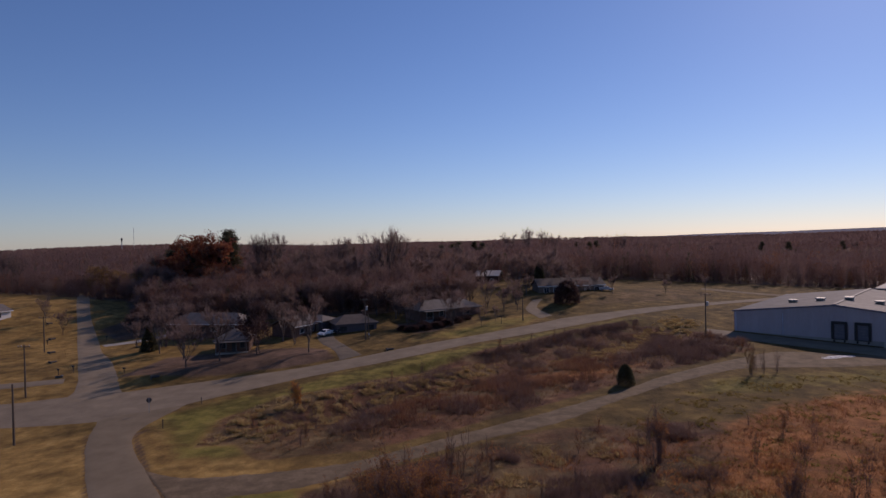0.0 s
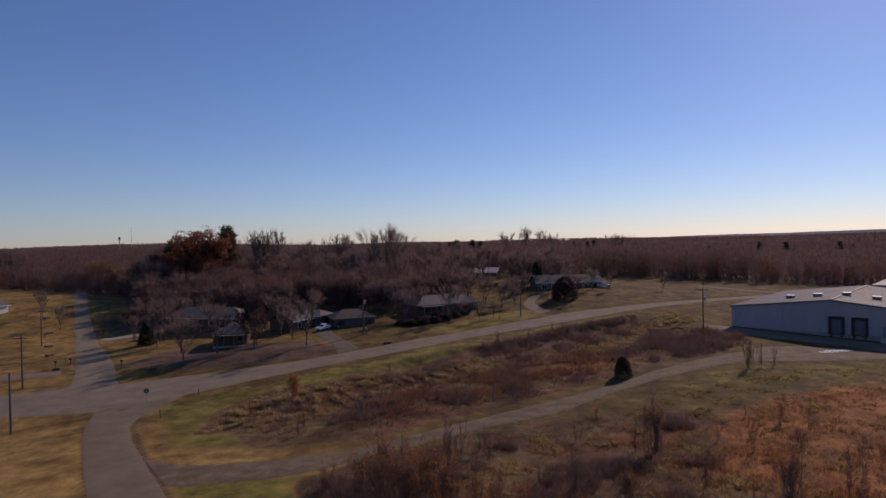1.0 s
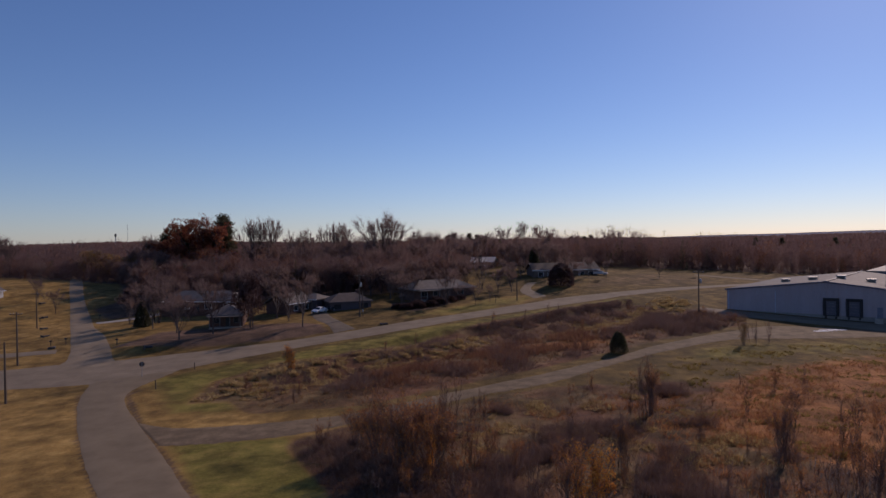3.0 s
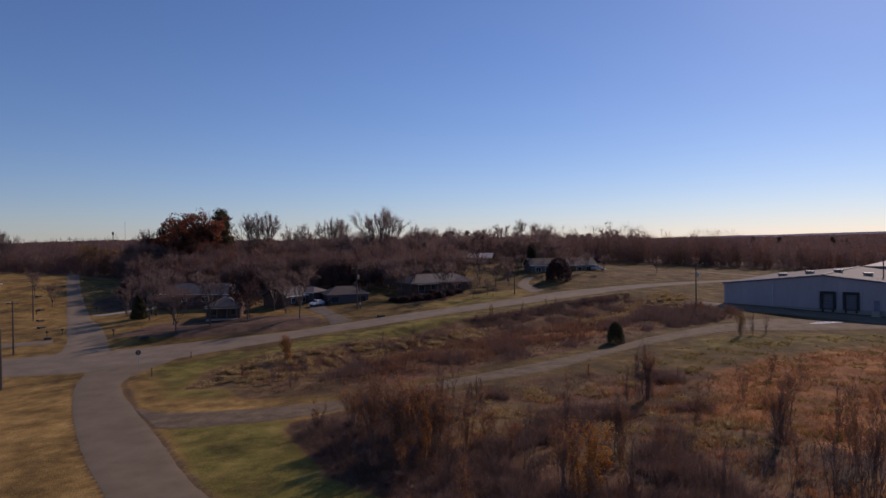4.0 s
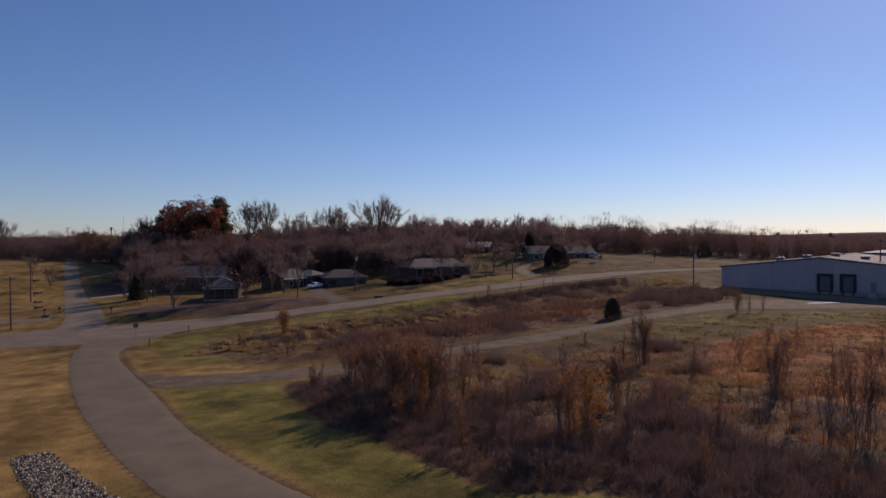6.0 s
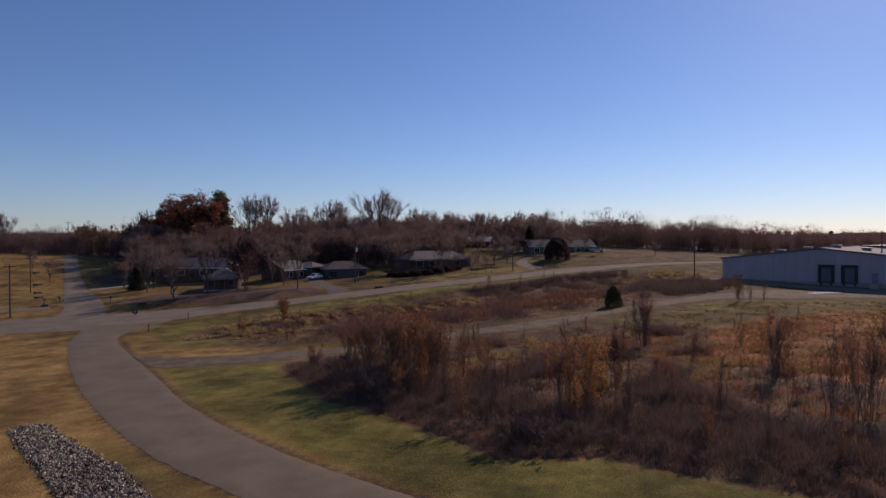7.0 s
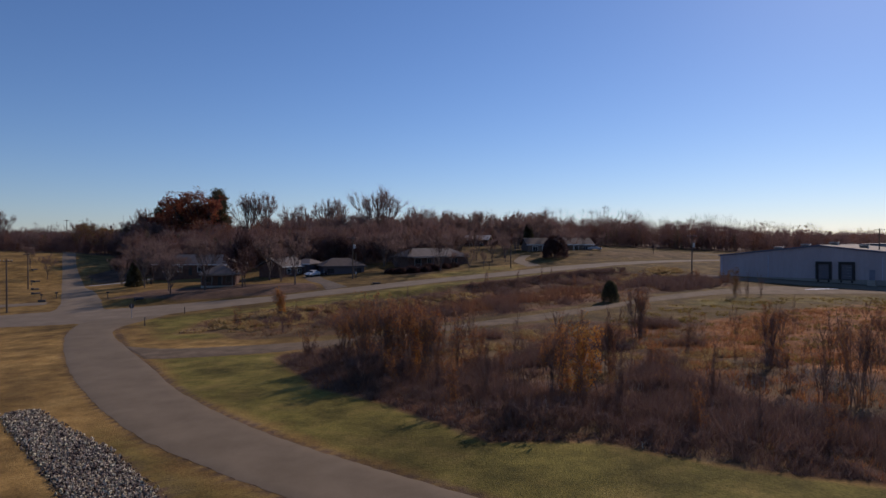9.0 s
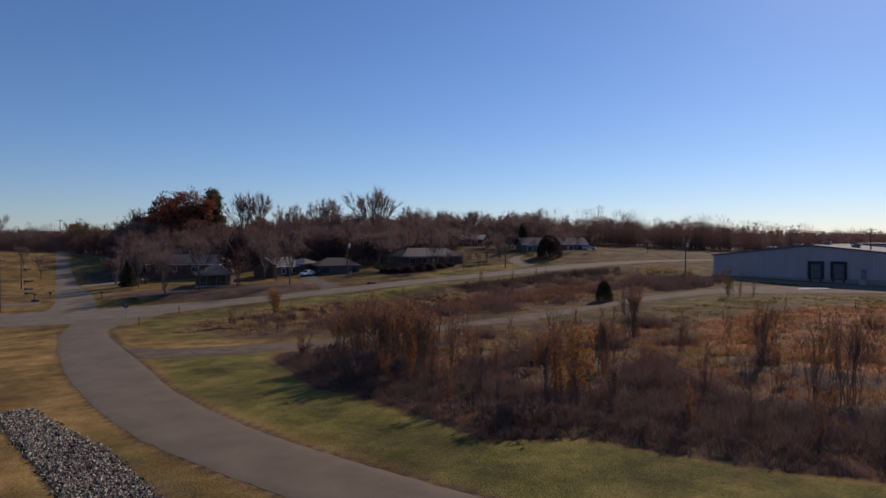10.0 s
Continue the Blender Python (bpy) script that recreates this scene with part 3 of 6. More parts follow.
    for x in (9.6, 15.4, 21.2, 27.0):
        z = eave + (ridge - eave) * (1 - abs(x - w) / w)
        v = part("vent", box(x - 0.8, 12.2, z - 0.1, x + 0.8, 13.8, z + 0.6, bevel=0.05), vent_m, top, "square grey roof vent")
        part("hood", box(x - 1.0, 12.0, z + 0.6, x + 1.0, 14.0, z + 0.85, bevel=0.1), vent_m, v)
        for k in range(3):
            part("louvre", box(x - 0.7, 12.13, z + 0.12 + k * 0.15, x + 0.7, 12.2, z + 0.2 + k * 0.15), DARK_METAL, v)
    # two loading docks with dark seals
    door_m = surf("dock_door", [(0.09, 0.09, 0.115), (0.13, 0.13, 0.155)], 1.0, 0.5)
    for x in (19.9, 24.15):
        d = part("dock", box(x, -0.22, 0.15, x + 2.97, -0.06, 0.36), DARK_METAL, top, "loading dock with a dark padded seal")
        part("seal_side", box(x, -0.55, 0.36, x + 0.5, -0.06, 3.5, bevel=0.06), RUBBER, d)
        part("seal_side", box(x + 2.47, -0.55, 0.36, x + 2.97, -0.06, 3.5, bevel=0.06), RUBBER, d)
        part("seal_head", box(x, -0.6, 3.5, x + 2.97, -0.06, 4.05, bevel=0.06), RUBBER, d)
        for k in range(5):
            part("door_panel", box(x + 0.5, -0.13, 0.36 + k * 0.63, x + 2.47, -0.07, 0.36 + k * 0.63 + 0.61, bevel=0.02), door_m, d)
        for s in (0.35, 2.3):
            part("bumper", box(x + s, -0.5, -0.35, x + s + 0.3, -0.02, 0.1, bevel=0.03), RUBBER, d)
    dr = part("door", box(29.6, -0.14, 0.35, 30.6, -0.06, 2.45), plain("steel_door", (0.16, 0.17, 0.22)), top, "dark steel side door")
    part("handle", box(30.4, -0.2, 1.3, 30.5, -0.14, 1.45), METAL_GREY, dr)
    st = part("door_steps", box(29.4, -1.5, -0.9, 30.8, -0.01, 0.33), CONCRETE, top)
    part("step", box(29.4, -1.85, -0.9, 30.8, -1.51, 0.0), CONCRETE, st)
    for x in (0.35, 10.4, 31.8):
        part("downpipe", box(x, -0.18, 0.3, x + 0.12, -0.06, eave - 0.1), plain("pipe_paint", (0.42, 0.45, 0.55)), top)
    rear = part("rear_section", box(21.5, length + 0.3, -1.0, 62.0, length + 46, 7.35), steel, top, "taller rear section with pale metal walls")
    part("rear_roof", box(21.2, length - 0.02, 7.353, 62.3, length + 46.3, 7.75, bevel=0.08), roof_steel, rear)
    return top


warehouse()


# ---- houses ----
ROOF_GREY = surf("roof_shingles_grey", [(0.085, 0.073, 0.068), (0.125, 0.108, 0.10), (0.16, 0.14, 0.13)], 0.8, 0.85, 0.01, fine=12, vary=0.1)
ROOF_BROWN = surf("roof_shingles_brown", [(0.065, 0.05, 0.045), (0.11, 0.088, 0.078)], 0.8, 0.85, 0.01, fine=12)
ROOF_PALE = surf("roof_metal_pale", [(0.48, 0.45, 0.41), (0.62, 0.59, 0.54)], 0.6, 0.9)
BRICK_RED = surf("house_brick", [(0.075, 0.042, 0.034), (0.11, 0.064, 0.050), (0.15, 0.090, 0.070)], 1.2, 0.9, 0.01, fine=20)
BRICK_TAN = surf("house_brick_tan", [(0.14, 0.105, 0.085), (0.20, 0.155, 0.125)], 1.2, 0.9, 0.01, fine=20)
SIDING_BLUE = surf("siding_blue_grey", [(0.072, 0.063, 0.072), (0.10, 0.088, 0.10)], 0.8, 0.7, fine=14, stretch=(0.2, 0.2, 3))
SIDING_GREY = surf("siding_grey", [(0.115, 0.104, 0.096), (0.165, 0.150, 0.14)], 0.8, 0.7, fine=14, stretch=(0.2, 0.2, 3))
SIDING_WHITE = surf("siding_white", [(0.62, 0.62, 0.60), (0.74, 0.74, 0.72)], 0.8, 0.7, fine=14, stretch=(0.2, 0.2, 3))


def roof_mesh(w, d, z0, rise, over, hip):
    """A pitched roof on a plan of w by d, centred, ridge along x; hip: how far the ridge ends draw in."""
    bm = bmesh.new()
    x, y, t = w / 2 + over, d / 2 + over, 0.22
    r = x - hip if hip else x
    for dz in (0.0, -t):
        for p in ((-x, -y, z0), (x, -y, z0), (x, y, z0), (-x, y, z0), (-r, 0, z0 + rise), (r, 0, z0 + rise)):
            bm.verts.new((p[0], p[1], p[2] + dz))
    bm.verts.ensure_lookup_table()
    v = bm.verts
    for q in ((0, 1, 5, 4), (2, 3, 4, 5), (1, 2, 5), (3, 0, 4)):
        if hip or len(q) == 4:
            bm.faces.new([v[i] for i in q])
            bm.faces.new([v[i + 6] for i in reversed(q)])
    ring = (0, 1, 2, 3)
    for a, b in zip(ring, ring[1:] + ring[:1]):
        if hip or (a, b) in ((0, 1), (2, 3)):
            bm.faces.new((v[a], v[a + 6], v[b + 6], v[b]))
    if not hip:
        for a, b in ((1, 5), (5, 2), (3, 4), (4, 0)):
            bm.faces.new((v[a], v[a + 6], v[b + 6], v[b]))
    return bm


def house(x, y, turn, w, d, label, wall_m, roof_m, wall_h=2.6, rise=2.0, hip=0.0, windows=(), doors=(), chimney=None, garage=None, porch=None, base=None, trim=WHITE_PAINT):
    """A one-storey house; local -y is its front. windows: (x, width, height, sill) along the front."""
    z = (hz(x, y) if base is None else base)
    top = thing("house", pose(x, y, z, 0, 0, turn), label, "house")
    bm = box(-w / 2, -d / 2, -1.2, w / 2, d / 2, wall_h)
    if not hip:
        vs = [bm.verts.new(p) for s in (-1, 1) for p in ((s * w / 2, -d / 2, wall_h), (s * w / 2, d / 2, wall_h), (s * w / 2, 0, wall_h + rise * d / (d + 1.0) - 0.1))]
        bm.faces.new(vs[:3])
        bm.faces.new(vs[3:])
        bm.faces.new((vs[0], vs[2], vs[5], vs[3]))
        bm.faces.new((vs[1], vs[4], vs[5], vs[2]))
    part("wall", bm, wall_m, top)
    part("roof", roof_mesh(w, d, wall_h + 0.18, rise, 0.5, hip), roof_m, top)
    part("fascia", box(-w / 2 - 0.52, -d / 2 - 0.54, wall_h - 0.08, w / 2 + 0.52, -d / 2 - 0.505, wall_h + 0.16), trim, top)
    for wx, ww, wh, sill in windows:
        f = part("window", box(wx - ww / 2 - 0.09, -d / 2 - 0.06, sill - 0.09, wx + ww / 2 + 0.09, -d / 2 - 0.004, sill + wh + 0.09), trim, top)
        k = 2 if ww > 1.1 else 1
        for s in range(k):
            a = wx - ww / 2 + s * ww / k
            part("pane", box(a + 0.02, -d / 2 - 0.075, sill, a + ww / k - 0.02, -d / 2 - 0.061, sill + wh), GLASS_DARK, f)
    for wx, col in doors:
        q = part("door", box(wx - 0.46, -d / 2 - 0.07, 0.0, wx + 0.46, -d / 2 - 0.004, 2.05), col, top)
        part("handle", box(wx + 0.32, -d / 2 - 0.12, 0.95, wx + 0.38, -d / 2 - 0.07, 1.05), METAL_GREY, q)
    if garage:
        gx, gw, gm = garage
        g = part("garage_door", box(gx - gw / 2, -d / 2 - 0.05, 0.0, gx + gw / 2, -d / 2 - 0.004, 2.2), gm, top)
        for k in range(4):
            part("panel", box(gx - gw / 2 + 0.05, -d / 2 - 0.08, 0.04 + k * 0.54, gx + gw / 2 - 0.05, -d / 2 - 0.05, 0.54 + k * 0.54), gm, g)
    if chimney is not None:
        part("chimney", box(chimney - 0.45, 0.6, wall_h, chimney + 0.45, 1.4, wall_h + rise + 0.9, bevel=0.03), BRICK_RED, top)
    if porch:
        px, pw, pd = porch
        pr = part("porch", box(px - pw / 2, -d / 2 - pd, -0.9, px + pw / 2, -d / 2 - 0.01, 0.02), CONCRETE, top)
        part("porch_roof", box(px - pw / 2 - 0.3, -d / 2 - pd - 0.3, wall_h - 0.22, px + pw / 2 + 0.3, -d / 2 - 0.55, wall_h - 0.08), roof_m, pr)
        for k in range(4):
            a = px - pw / 2 + 0.15 + k * (pw - 0.3) / 3
            part("column", tube_bm([(a, -d / 2 - pd + 0.15, 0.02), (a, -d / 2 - pd + 0.15, wall_h - 0.22)], [0.1, 0.08], 8), trim, pr)
    return top


house(-62, 168, -12, 22, 9, "long brick ranch house with a grey shingle roof behind bare trees", BRICK_RED, ROOF_GREY, 2.7, 2.4, 4.5, ((-7, 1.8, 1.3, 0.9), (-3, 1.2, 1.3, 0.9), (3, 1.8, 1.3, 0.9), (8, 1.2, 1.3, 0.9)), ((0, DARK_METAL),), base=0.2)
house(-50.0, 149, 8, 7.4, 7.6, "small brick wing with a hipped grey roof and a shaded porch", BRICK_RED, ROOF_GREY, 2.6, 2.1, 4.0, ((-2, 1.4, 1.2, 0.9), (2.3, 1.0, 1.2, 0.9)), ((0.4, DARK_METAL),), porch=(0, 7.0, 1.6), base=-1.3, trim=plain("grey_trim", (0.15, 0.145, 0.14)))
house(-39, 163, 62, 9, 7.5, "dark brick house with a grey roof beside the driveway", BRICK_RED, ROOF_GREY, 2.6, 2.2, 0, ((-2, 1.3, 1.2, 0.9), (2, 1.3, 1.2, 0.9)), base=-0.2)
house(-33.5, 167.5, -25, 5.5, 6, "pale siding garage beside the driveway", SIDING_BLUE, ROOF_GREY, 2.7, 1.2, 2.5, garage=(0, 3.4, SIDING_GREY), base=0.2)
house(-24.5, 165.5, 22, 10.5, 8, "long blue-grey sided ranch house with a dark roof", SIDING_BLUE, ROOF_BROWN, 2.6, 1.9, 3.5, ((-3.5, 1.8, 1.2, 0.9), (3.6, 1.8, 1.2, 0.9)), chimney=3.0, base=-0.2, trim=SIDING_BLUE)
house(-1, 177.5, 30, 19, 9, "low dark brick house with a grey shingle roof", BRICK_RED, ROOF_GREY, 2.6, 2.2, 4.0, ((-6.5, 1.8, 1.2, 0.9), (-3, 1.2, 1.2, 0.9), (5, 1.8, 1.2, 0.9)), ((1, DARK_METAL),), porch=(-5.5, 6, 1.8), base=1.9, trim=plain("dim_trim", (0.22, 0.21, 0.20)))
house(41, 212, 6, 22, 9, "long brick house with white columns and a dark roof", BRICK_TAN, ROOF_BROWN, 2.7, 2.2, 0, ((-8.5, 1.6, 1.5, 0.7), (-5.5, 1.2, 1.5, 0.7), (5.5, 1.2, 1.5, 0.7), (8.5, 1.6, 1.5, 0.7)), ((0, WHITE_PAINT),), porch=(0, 8, 1.8), base=4.8)
house(17, 247, -14, 9, 9, "barn-like house with a pale metal roof among trees", BRICK_RED, ROOF_PALE, 3.4, 1.7, 0, ((-2, 1.2, 1.2, 1.0), (2, 1.2, 1.2, 1.0)), base=6.0)
house(-93, 232, 4, 16, 9, "distant dark house with a pale roof edge under trees", BRICK_RED, ROOF_PALE, 2.7, 1.8, 0, ((-4, 1.6, 1.2, 0.9), (3, 1.6, 1.2, 0.9)), base=4.4)
house(-60, 226, 0, 12, 8, "distant tan house half hidden by trees", BRICK_TAN, ROOF_GREY, 2.7, 1.8, 0, ((-3, 1.4, 1.2, 0.9), (3, 1.4, 1.2, 0.9)), base=4.0)
house(-38, 218, 10, 14, 8, "distant brick house with a brown roof behind trees", BRICK_RED, ROOF_BROWN, 2.7, 2.0, 3.5, ((-4, 1.6, 1.2, 0.9), (3, 1.6, 1.2, 0.9)), base=3.8)
house(-24, 226, -6, 7, 5, "small grey shed behind the houses", SIDING_GREY, ROOF_PALE, 2.4, 1.2, 0, ((1, 0.9, 0.9, 1.1),), base=4.6)
house(-144, 194, 70, 14, 9, "white-sided house on the side street", SIDING_WHITE, ROOF_GREY, 2.7, 2.0, 0, ((-4, 1.6, 1.2, 0.9), (3, 1.6, 1.2, 0.9)), ((0, WHITE_PAINT),))


# ---- poles, signs, boxes ----
def utility_pole(x, y, h, label, arms=1, transformer=False, lean=0.0, twin=False):
    top = thing("utility_pole", pose(x, y, hz(x, y) - 0.3, 0, lean, 0), label, "utility pole", "utility poles")
    part("pole", tube_bm([(0, 0, 0), (0, 0, h * 0.5), (0, 0, h)], [0.17, 0.145, 0.11], 8), POLE_WOOD, top)
    for k in range(arms):
        a = part("crossarm", box(-1.2, -0.16, h - 0.5 - k * 0.9, 1.2, -0.04, h - 0.36 - k * 0.9), POLE_WOOD, top)
        for ix in (-1.05, -0.45, 0.45, 1.05):
            part("insulator", tube_bm([(ix, -0.1, h - 0.36 - k * 0.9), (ix, -0.1, h - 0.25 - k * 0.9), (ix, -0.1, h - 0.16 - k * 0.9)], [0.045, 0.07, 0.03], 6), METAL_GREY, a)
    if transformer:
        t = part("transformer", tube_bm([(0.38, -0.1, h - 2.9), (0.38, -0.1, h - 2.85), (0.38, -0.1, h - 2.0), (0.38, -0.1, h - 1.9)], [0.2, 0.25, 0.25, 0.18], 10), METAL_GREY, top)
        part("bracket", box(0.05, -0.14, h - 2.5, 0.2, -0.06, h - 2.3), DARK_METAL, t)
    if twin:
        part("service_pole", tube_bm([(0.75, 0.2, 0), (0.7, 0.2, h * 0.62)], [0.11, 0.08], 8), POLE_WOOD, top)
        part("meter_box", box(0.55, 0.02, 1.4, 0.9, 0.12, 2.0, bevel=0.02), METAL_GREY, top)
    return top


utility_pole(-78.4, 116.8, 10.2, "brown wooden utility pole with one crossarm on the verge")
utility_pole(-61.8, 89.3, 9.0, "brown wooden utility pole on the near lawn", arms=0)
utility_pole(-103.5, 162, 9.6, "brown wooden utility pole beside the side street")
utility_pole(-19.4, 151, 10.4, "twin wooden utility poles at a driveway", twin=True, arms=1, transformer=True)
utility_pole(20.2, 166.5, 6.4, "short wooden service pole on the verge", arms=0)
utility_pole(58.6, 142.8, 10.2, "tall wooden utility pole with a transformer near the warehouse", transformer=True)
utility_pole(98.8, 139.0, 12.0, "wooden utility pole in front of the warehouse", arms=1)
utility_pole(132, 370, 16.0, "far wooden utility pole standing above the trees")
utility_pole(-165, 285, 14.0, "far wooden utility pole standing above the trees")


def water_tower(x, y, h):
    top = thing("water_tower", pose(x, y, hz(x, y)), "distant dark water tower above the wooded hill", "water tower")
    part("column", tube_bm([(0, 0, 0), (0, 0, h - 7)], [1.0, 0.8], 10), METAL_GREY, top)
    part("tank", tube_bm([(0, 0, h - 7.5), (0, 0, h - 6), (0, 0, h - 3.5), (0, 0, h - 1), (0, 0, h)], [0.5, 1.5, 2.0, 1.5, 0.3], 14), DARK_METAL, top)
    return top


water_tower(-613, 1200, 43.5 - hz(-613, 1200))


def radio_mast(x, y, h):
    top = thing("radio_mast", pose(x, y, hz(x, y)), "thin distant lattice radio mast", "radio mast")
    for k in range(3):
        a = 2.1 * k
        part("leg", tube_bm([(0.5 * math.cos(a), 0.5 * math.sin(a), 0), (0.3 * math.cos(a), 0.3 * math.sin(a), h)], [0.12, 0.08], 5), METAL_GREY, top)
    for k in range(12):
        part("brace", box(-0.45, -0.45, h * k / 12 + 1, 0.45, 0.45, h * k / 12 + 1.15), METAL_GREY, top)
    return top


radio_mast(-590, 1200, 62 - hz(-590, 1200))


def stop_sign(x, y):
    top = thing("road_sign", pose(x, y, hz(x, y) - 0.1, 0, 0, 20), "octagonal road sign seen from behind on a steel post", "road sign")
    part("post", box(-0.04, -0.03, 0, 0.04, 0.03, 2.5), METAL_GREY, top)
    bm = bmesh.new()
    a = [bm.verts.new((0.42 * math.cos(radians(22.5 + 45 * k)), 0.035, 2.15 + 0.42 * math.sin(radians(22.5 + 45 * k)))) for k in range(8)]
    b = [bm.verts.new((v.co.x, 0.045, v.co.z)) for v in a]
    bm.faces.new(a)
    bm.faces.new(b[::-1])
    for k in range(8):
        bm.faces.new((a[k], b[k], b[(k + 1) % 8], a[(k + 1) % 8]))
    part("plate", bm, plain("sign_back", (0.10, 0.085, 0.08), 0.6), top, "dark sign plate")
    return top


stop_sign(-48.6, 102.2)


def stake(x, y, h, label):
    top = thing("marker_post", pose(x, y, hz(x, y) - 0.1), label, "marker post", "marker posts")
    part("post", box(-0.06, -0.04, 0, 0.06, 0.04, h), POLE_WOOD, top)
    part("cap", box(-0.08, -0.06, h, 0.08, 0.06, h + 0.12, bevel=0.02), DARK_METAL, top)
    return top


stake(-42.5, 93.5, 1.25, "short brown marker post in mown grass")
stake(-41.5, 105.8, 1.1, "short brown marker post near the road")


def mailbox(x, y, turn):
    top = thing("mailbox", pose(x, y, hz(x, y) - 0.1, 0, 0, turn), "dark mailbox on a wooden post by the street", "mailbox", "mailboxes")
    part("post", box(-0.06, -0.06, 0, 0.06, 0.06, 1.15), POLE_WOOD, top)
    bm = bmesh.new()
    ring = []
    for y0 in (-0.3, 0.3):
        ring.append([bm.verts.new(p) for p in [(-0.14, y0, 1.15), (0.14, y0, 1.15)] + [(0.14 * math.cos(radians(30 * k)), y0, 1.33 + 0.14 * math.sin(radians(30 * k))) for k in range(7)]])
    for r in ring:
        bm.faces.new(r)
    for k in range(9):
        bm.faces.new((ring[0][k], ring[0][(k + 1) % 9], ring[1][(k + 1) % 9], ring[1][k]))
    b = part("box", bm, plain("mailbox_paint", (0.035, 0.032, 0.03), 0.5), top)
    part("flag", box(0.145, 0.05, 1.3, 0.16, 0.09, 1.55), plain("flag_red", (0.35, 0.03, 0.02)), b)
    return top


for mx, my, mt in ((-80.5, 135.5, 60), (-82.5, 133.5, 60), (-95.5, 177, 60), (-66.5, 129.5, 60), (-109, 172, 60)):
    mailbox(mx, my, mt)


def clothes_post(x, y):
    top = thing("clothes_post", pose(x, y, hz(x, y) - 0.1, 0, 0, 10), "T-shaped steel clothesline post on the lawn", "clothes post")
    part("post", tube_bm([(0, 0, 0), (0, 0, 2.2)], [0.06, 0.06], 8), DARK_METAL, top)
    part("arm", box(-1.0, -0.05, 2.15, 1.0, 0.05, 2.27, bevel=0.02), DARK_METAL, top)
    for s in (-1, 1):
        part("brace", tube_bm([(0, 0, 1.75), (s * 0.5, 0, 2.15)], [0.03, 0.03], 6), DARK_METAL, top)
    return top


clothes_post(14.2, 163.0)


def culvert(x, y, turn):
    top = thing("culvert", pose(x, y, hz(x, y) + 0.05, 0, 0, turn), "dark culvert mouth, also put in for ditch shade beside the street", "culvert", "culverts")
    part("pipe", tube_bm([(0, 0, 0.05), (1.4, 0, 0.05)], [0.3, 0.3], 12), DARK_METAL, top)
    part("headwall", box(-0.2, -0.7, -0.4, 0.05, 0.7, 0.4, bevel=0.04), plain("old_concrete", (0.10, 0.09, 0.08), 0.9), top)
    return top


# The row up the street is added as dark marks for the ditch's shadows.
for cx, cy, ct in ((-58.5, 124.5, 20), (-80.8, 131, 100), (-13.2, 139.5, 20), (-92, 146, 60), (-101, 160, 60), (-112, 178, 60), (-122, 193, 60)):
    culvert(cx, cy, ct)


def car(x, y, turn, paint, label):
    """A saloon car; local -y is its front."""
    top = thing("car", pose(x, y, hz(x, y) + 0.06, 0, 0, turn), label, "car", "parked cars")
    outline = [(-2.2, 0.35), (-2.25, 0.62), (-2.1, 0.78), (-1.2, 0.92), (-0.55, 1.38), (0.75, 1.42), (1.5, 1.0), (2.15, 0.95), (2.25, 0.6), (2.2, 0.35)]
    bm = bmesh.new()
    rows = []
    for sx, inset in ((-0.88, 0.0), (0.88, 0.0)):
        rows.append([bm.verts.new((sx * (0.84 if z > 1.1 else 1.0), yy, z)) for yy, z in outline])
    bm.faces.new(rows[0])
    bm.faces.new(rows[1][::-1])
    for k in range(len(outline)):
        bm.faces.new((rows[0][k], rows[1][k], rows[1][(k + 1) % len(outline)], rows[0][(k + 1) % len(outline)]))
    body = part("body", bm, paint, top)
    glass = GLASS_DARK
    part("windscreen", mesh_of("windscreen", [(-0.74, -1.13, 0.98), (0.74, -1.13, 0.98), (0.66, -0.62, 1.35), (-0.66, -0.62, 1.35), (-0.74, -1.15, 0.97), (0.74, -1.15, 0.97), (0.66, -0.64, 1.37), (-0.66, -0.64, 1.37)],
                               [(4, 5, 6, 7), (0, 3, 2, 1), (0, 1, 5, 4), (2, 3, 7, 6), (1, 2, 6, 5), (3, 0, 4, 7)], glass), None, body)
    for s in (-1, 1):
        part("side_window", box(s * 0.80 - 0.03, -0.45, 1.0, s * 0.80 + 0.03, 0.85, 1.3), glass, body)
        part("headlight", box(s * 0.62 - 0.18, -2.24, 0.6, s * 0.62 + 0.18, -2.1, 0.74, bevel=0.02), METAL_GREY, body)
    part("bumper", box(-0.85, -2.32, 0.35, 0.85, -2.18, 0.55, bevel=0.04), paint, body)
    for sx in (-0.82, 0.82):
        for wy in (-1.4, 1.35):
            t = part("wheel", tube_bm([(sx - 0.1, wy, 0.3), (sx + 0.1, wy, 0.3)], [0.32, 0.32], 14), RUBBER, top)
            part("rim", tube_bm([(sx - 0.12, wy, 0.3), (sx + 0.12, wy, 0.3)], [0.19, 0.19], 10), METAL_GREY, t)
    return top


car(-30.4, 158.5, -28, plain("car_white", (0.72, 0.73, 0.75), 0.25), "white saloon car parked on the driveway")
car(52.5, 206.5, 70, plain("car_silver", (0.45, 0.46, 0.48), 0.3), "silver saloon car parked beside the brick house")
car(-27.2, 161.5, -28, plain("car_dark", (0.03, 0.035, 0.045), 0.25), "dark saloon car parked on the driveway")


# ---- trees ----
def turned(d, angle, rng):
    """A direction tilted by angle, any way round."""
    a = d.orthogonal().normalized()
    a.rotate(Matrix.Rotation(rng.uniform(0, 2 * math.pi), 3, d))
    return (d * math.cos(angle) + a * math.sin(angle)).normalized()


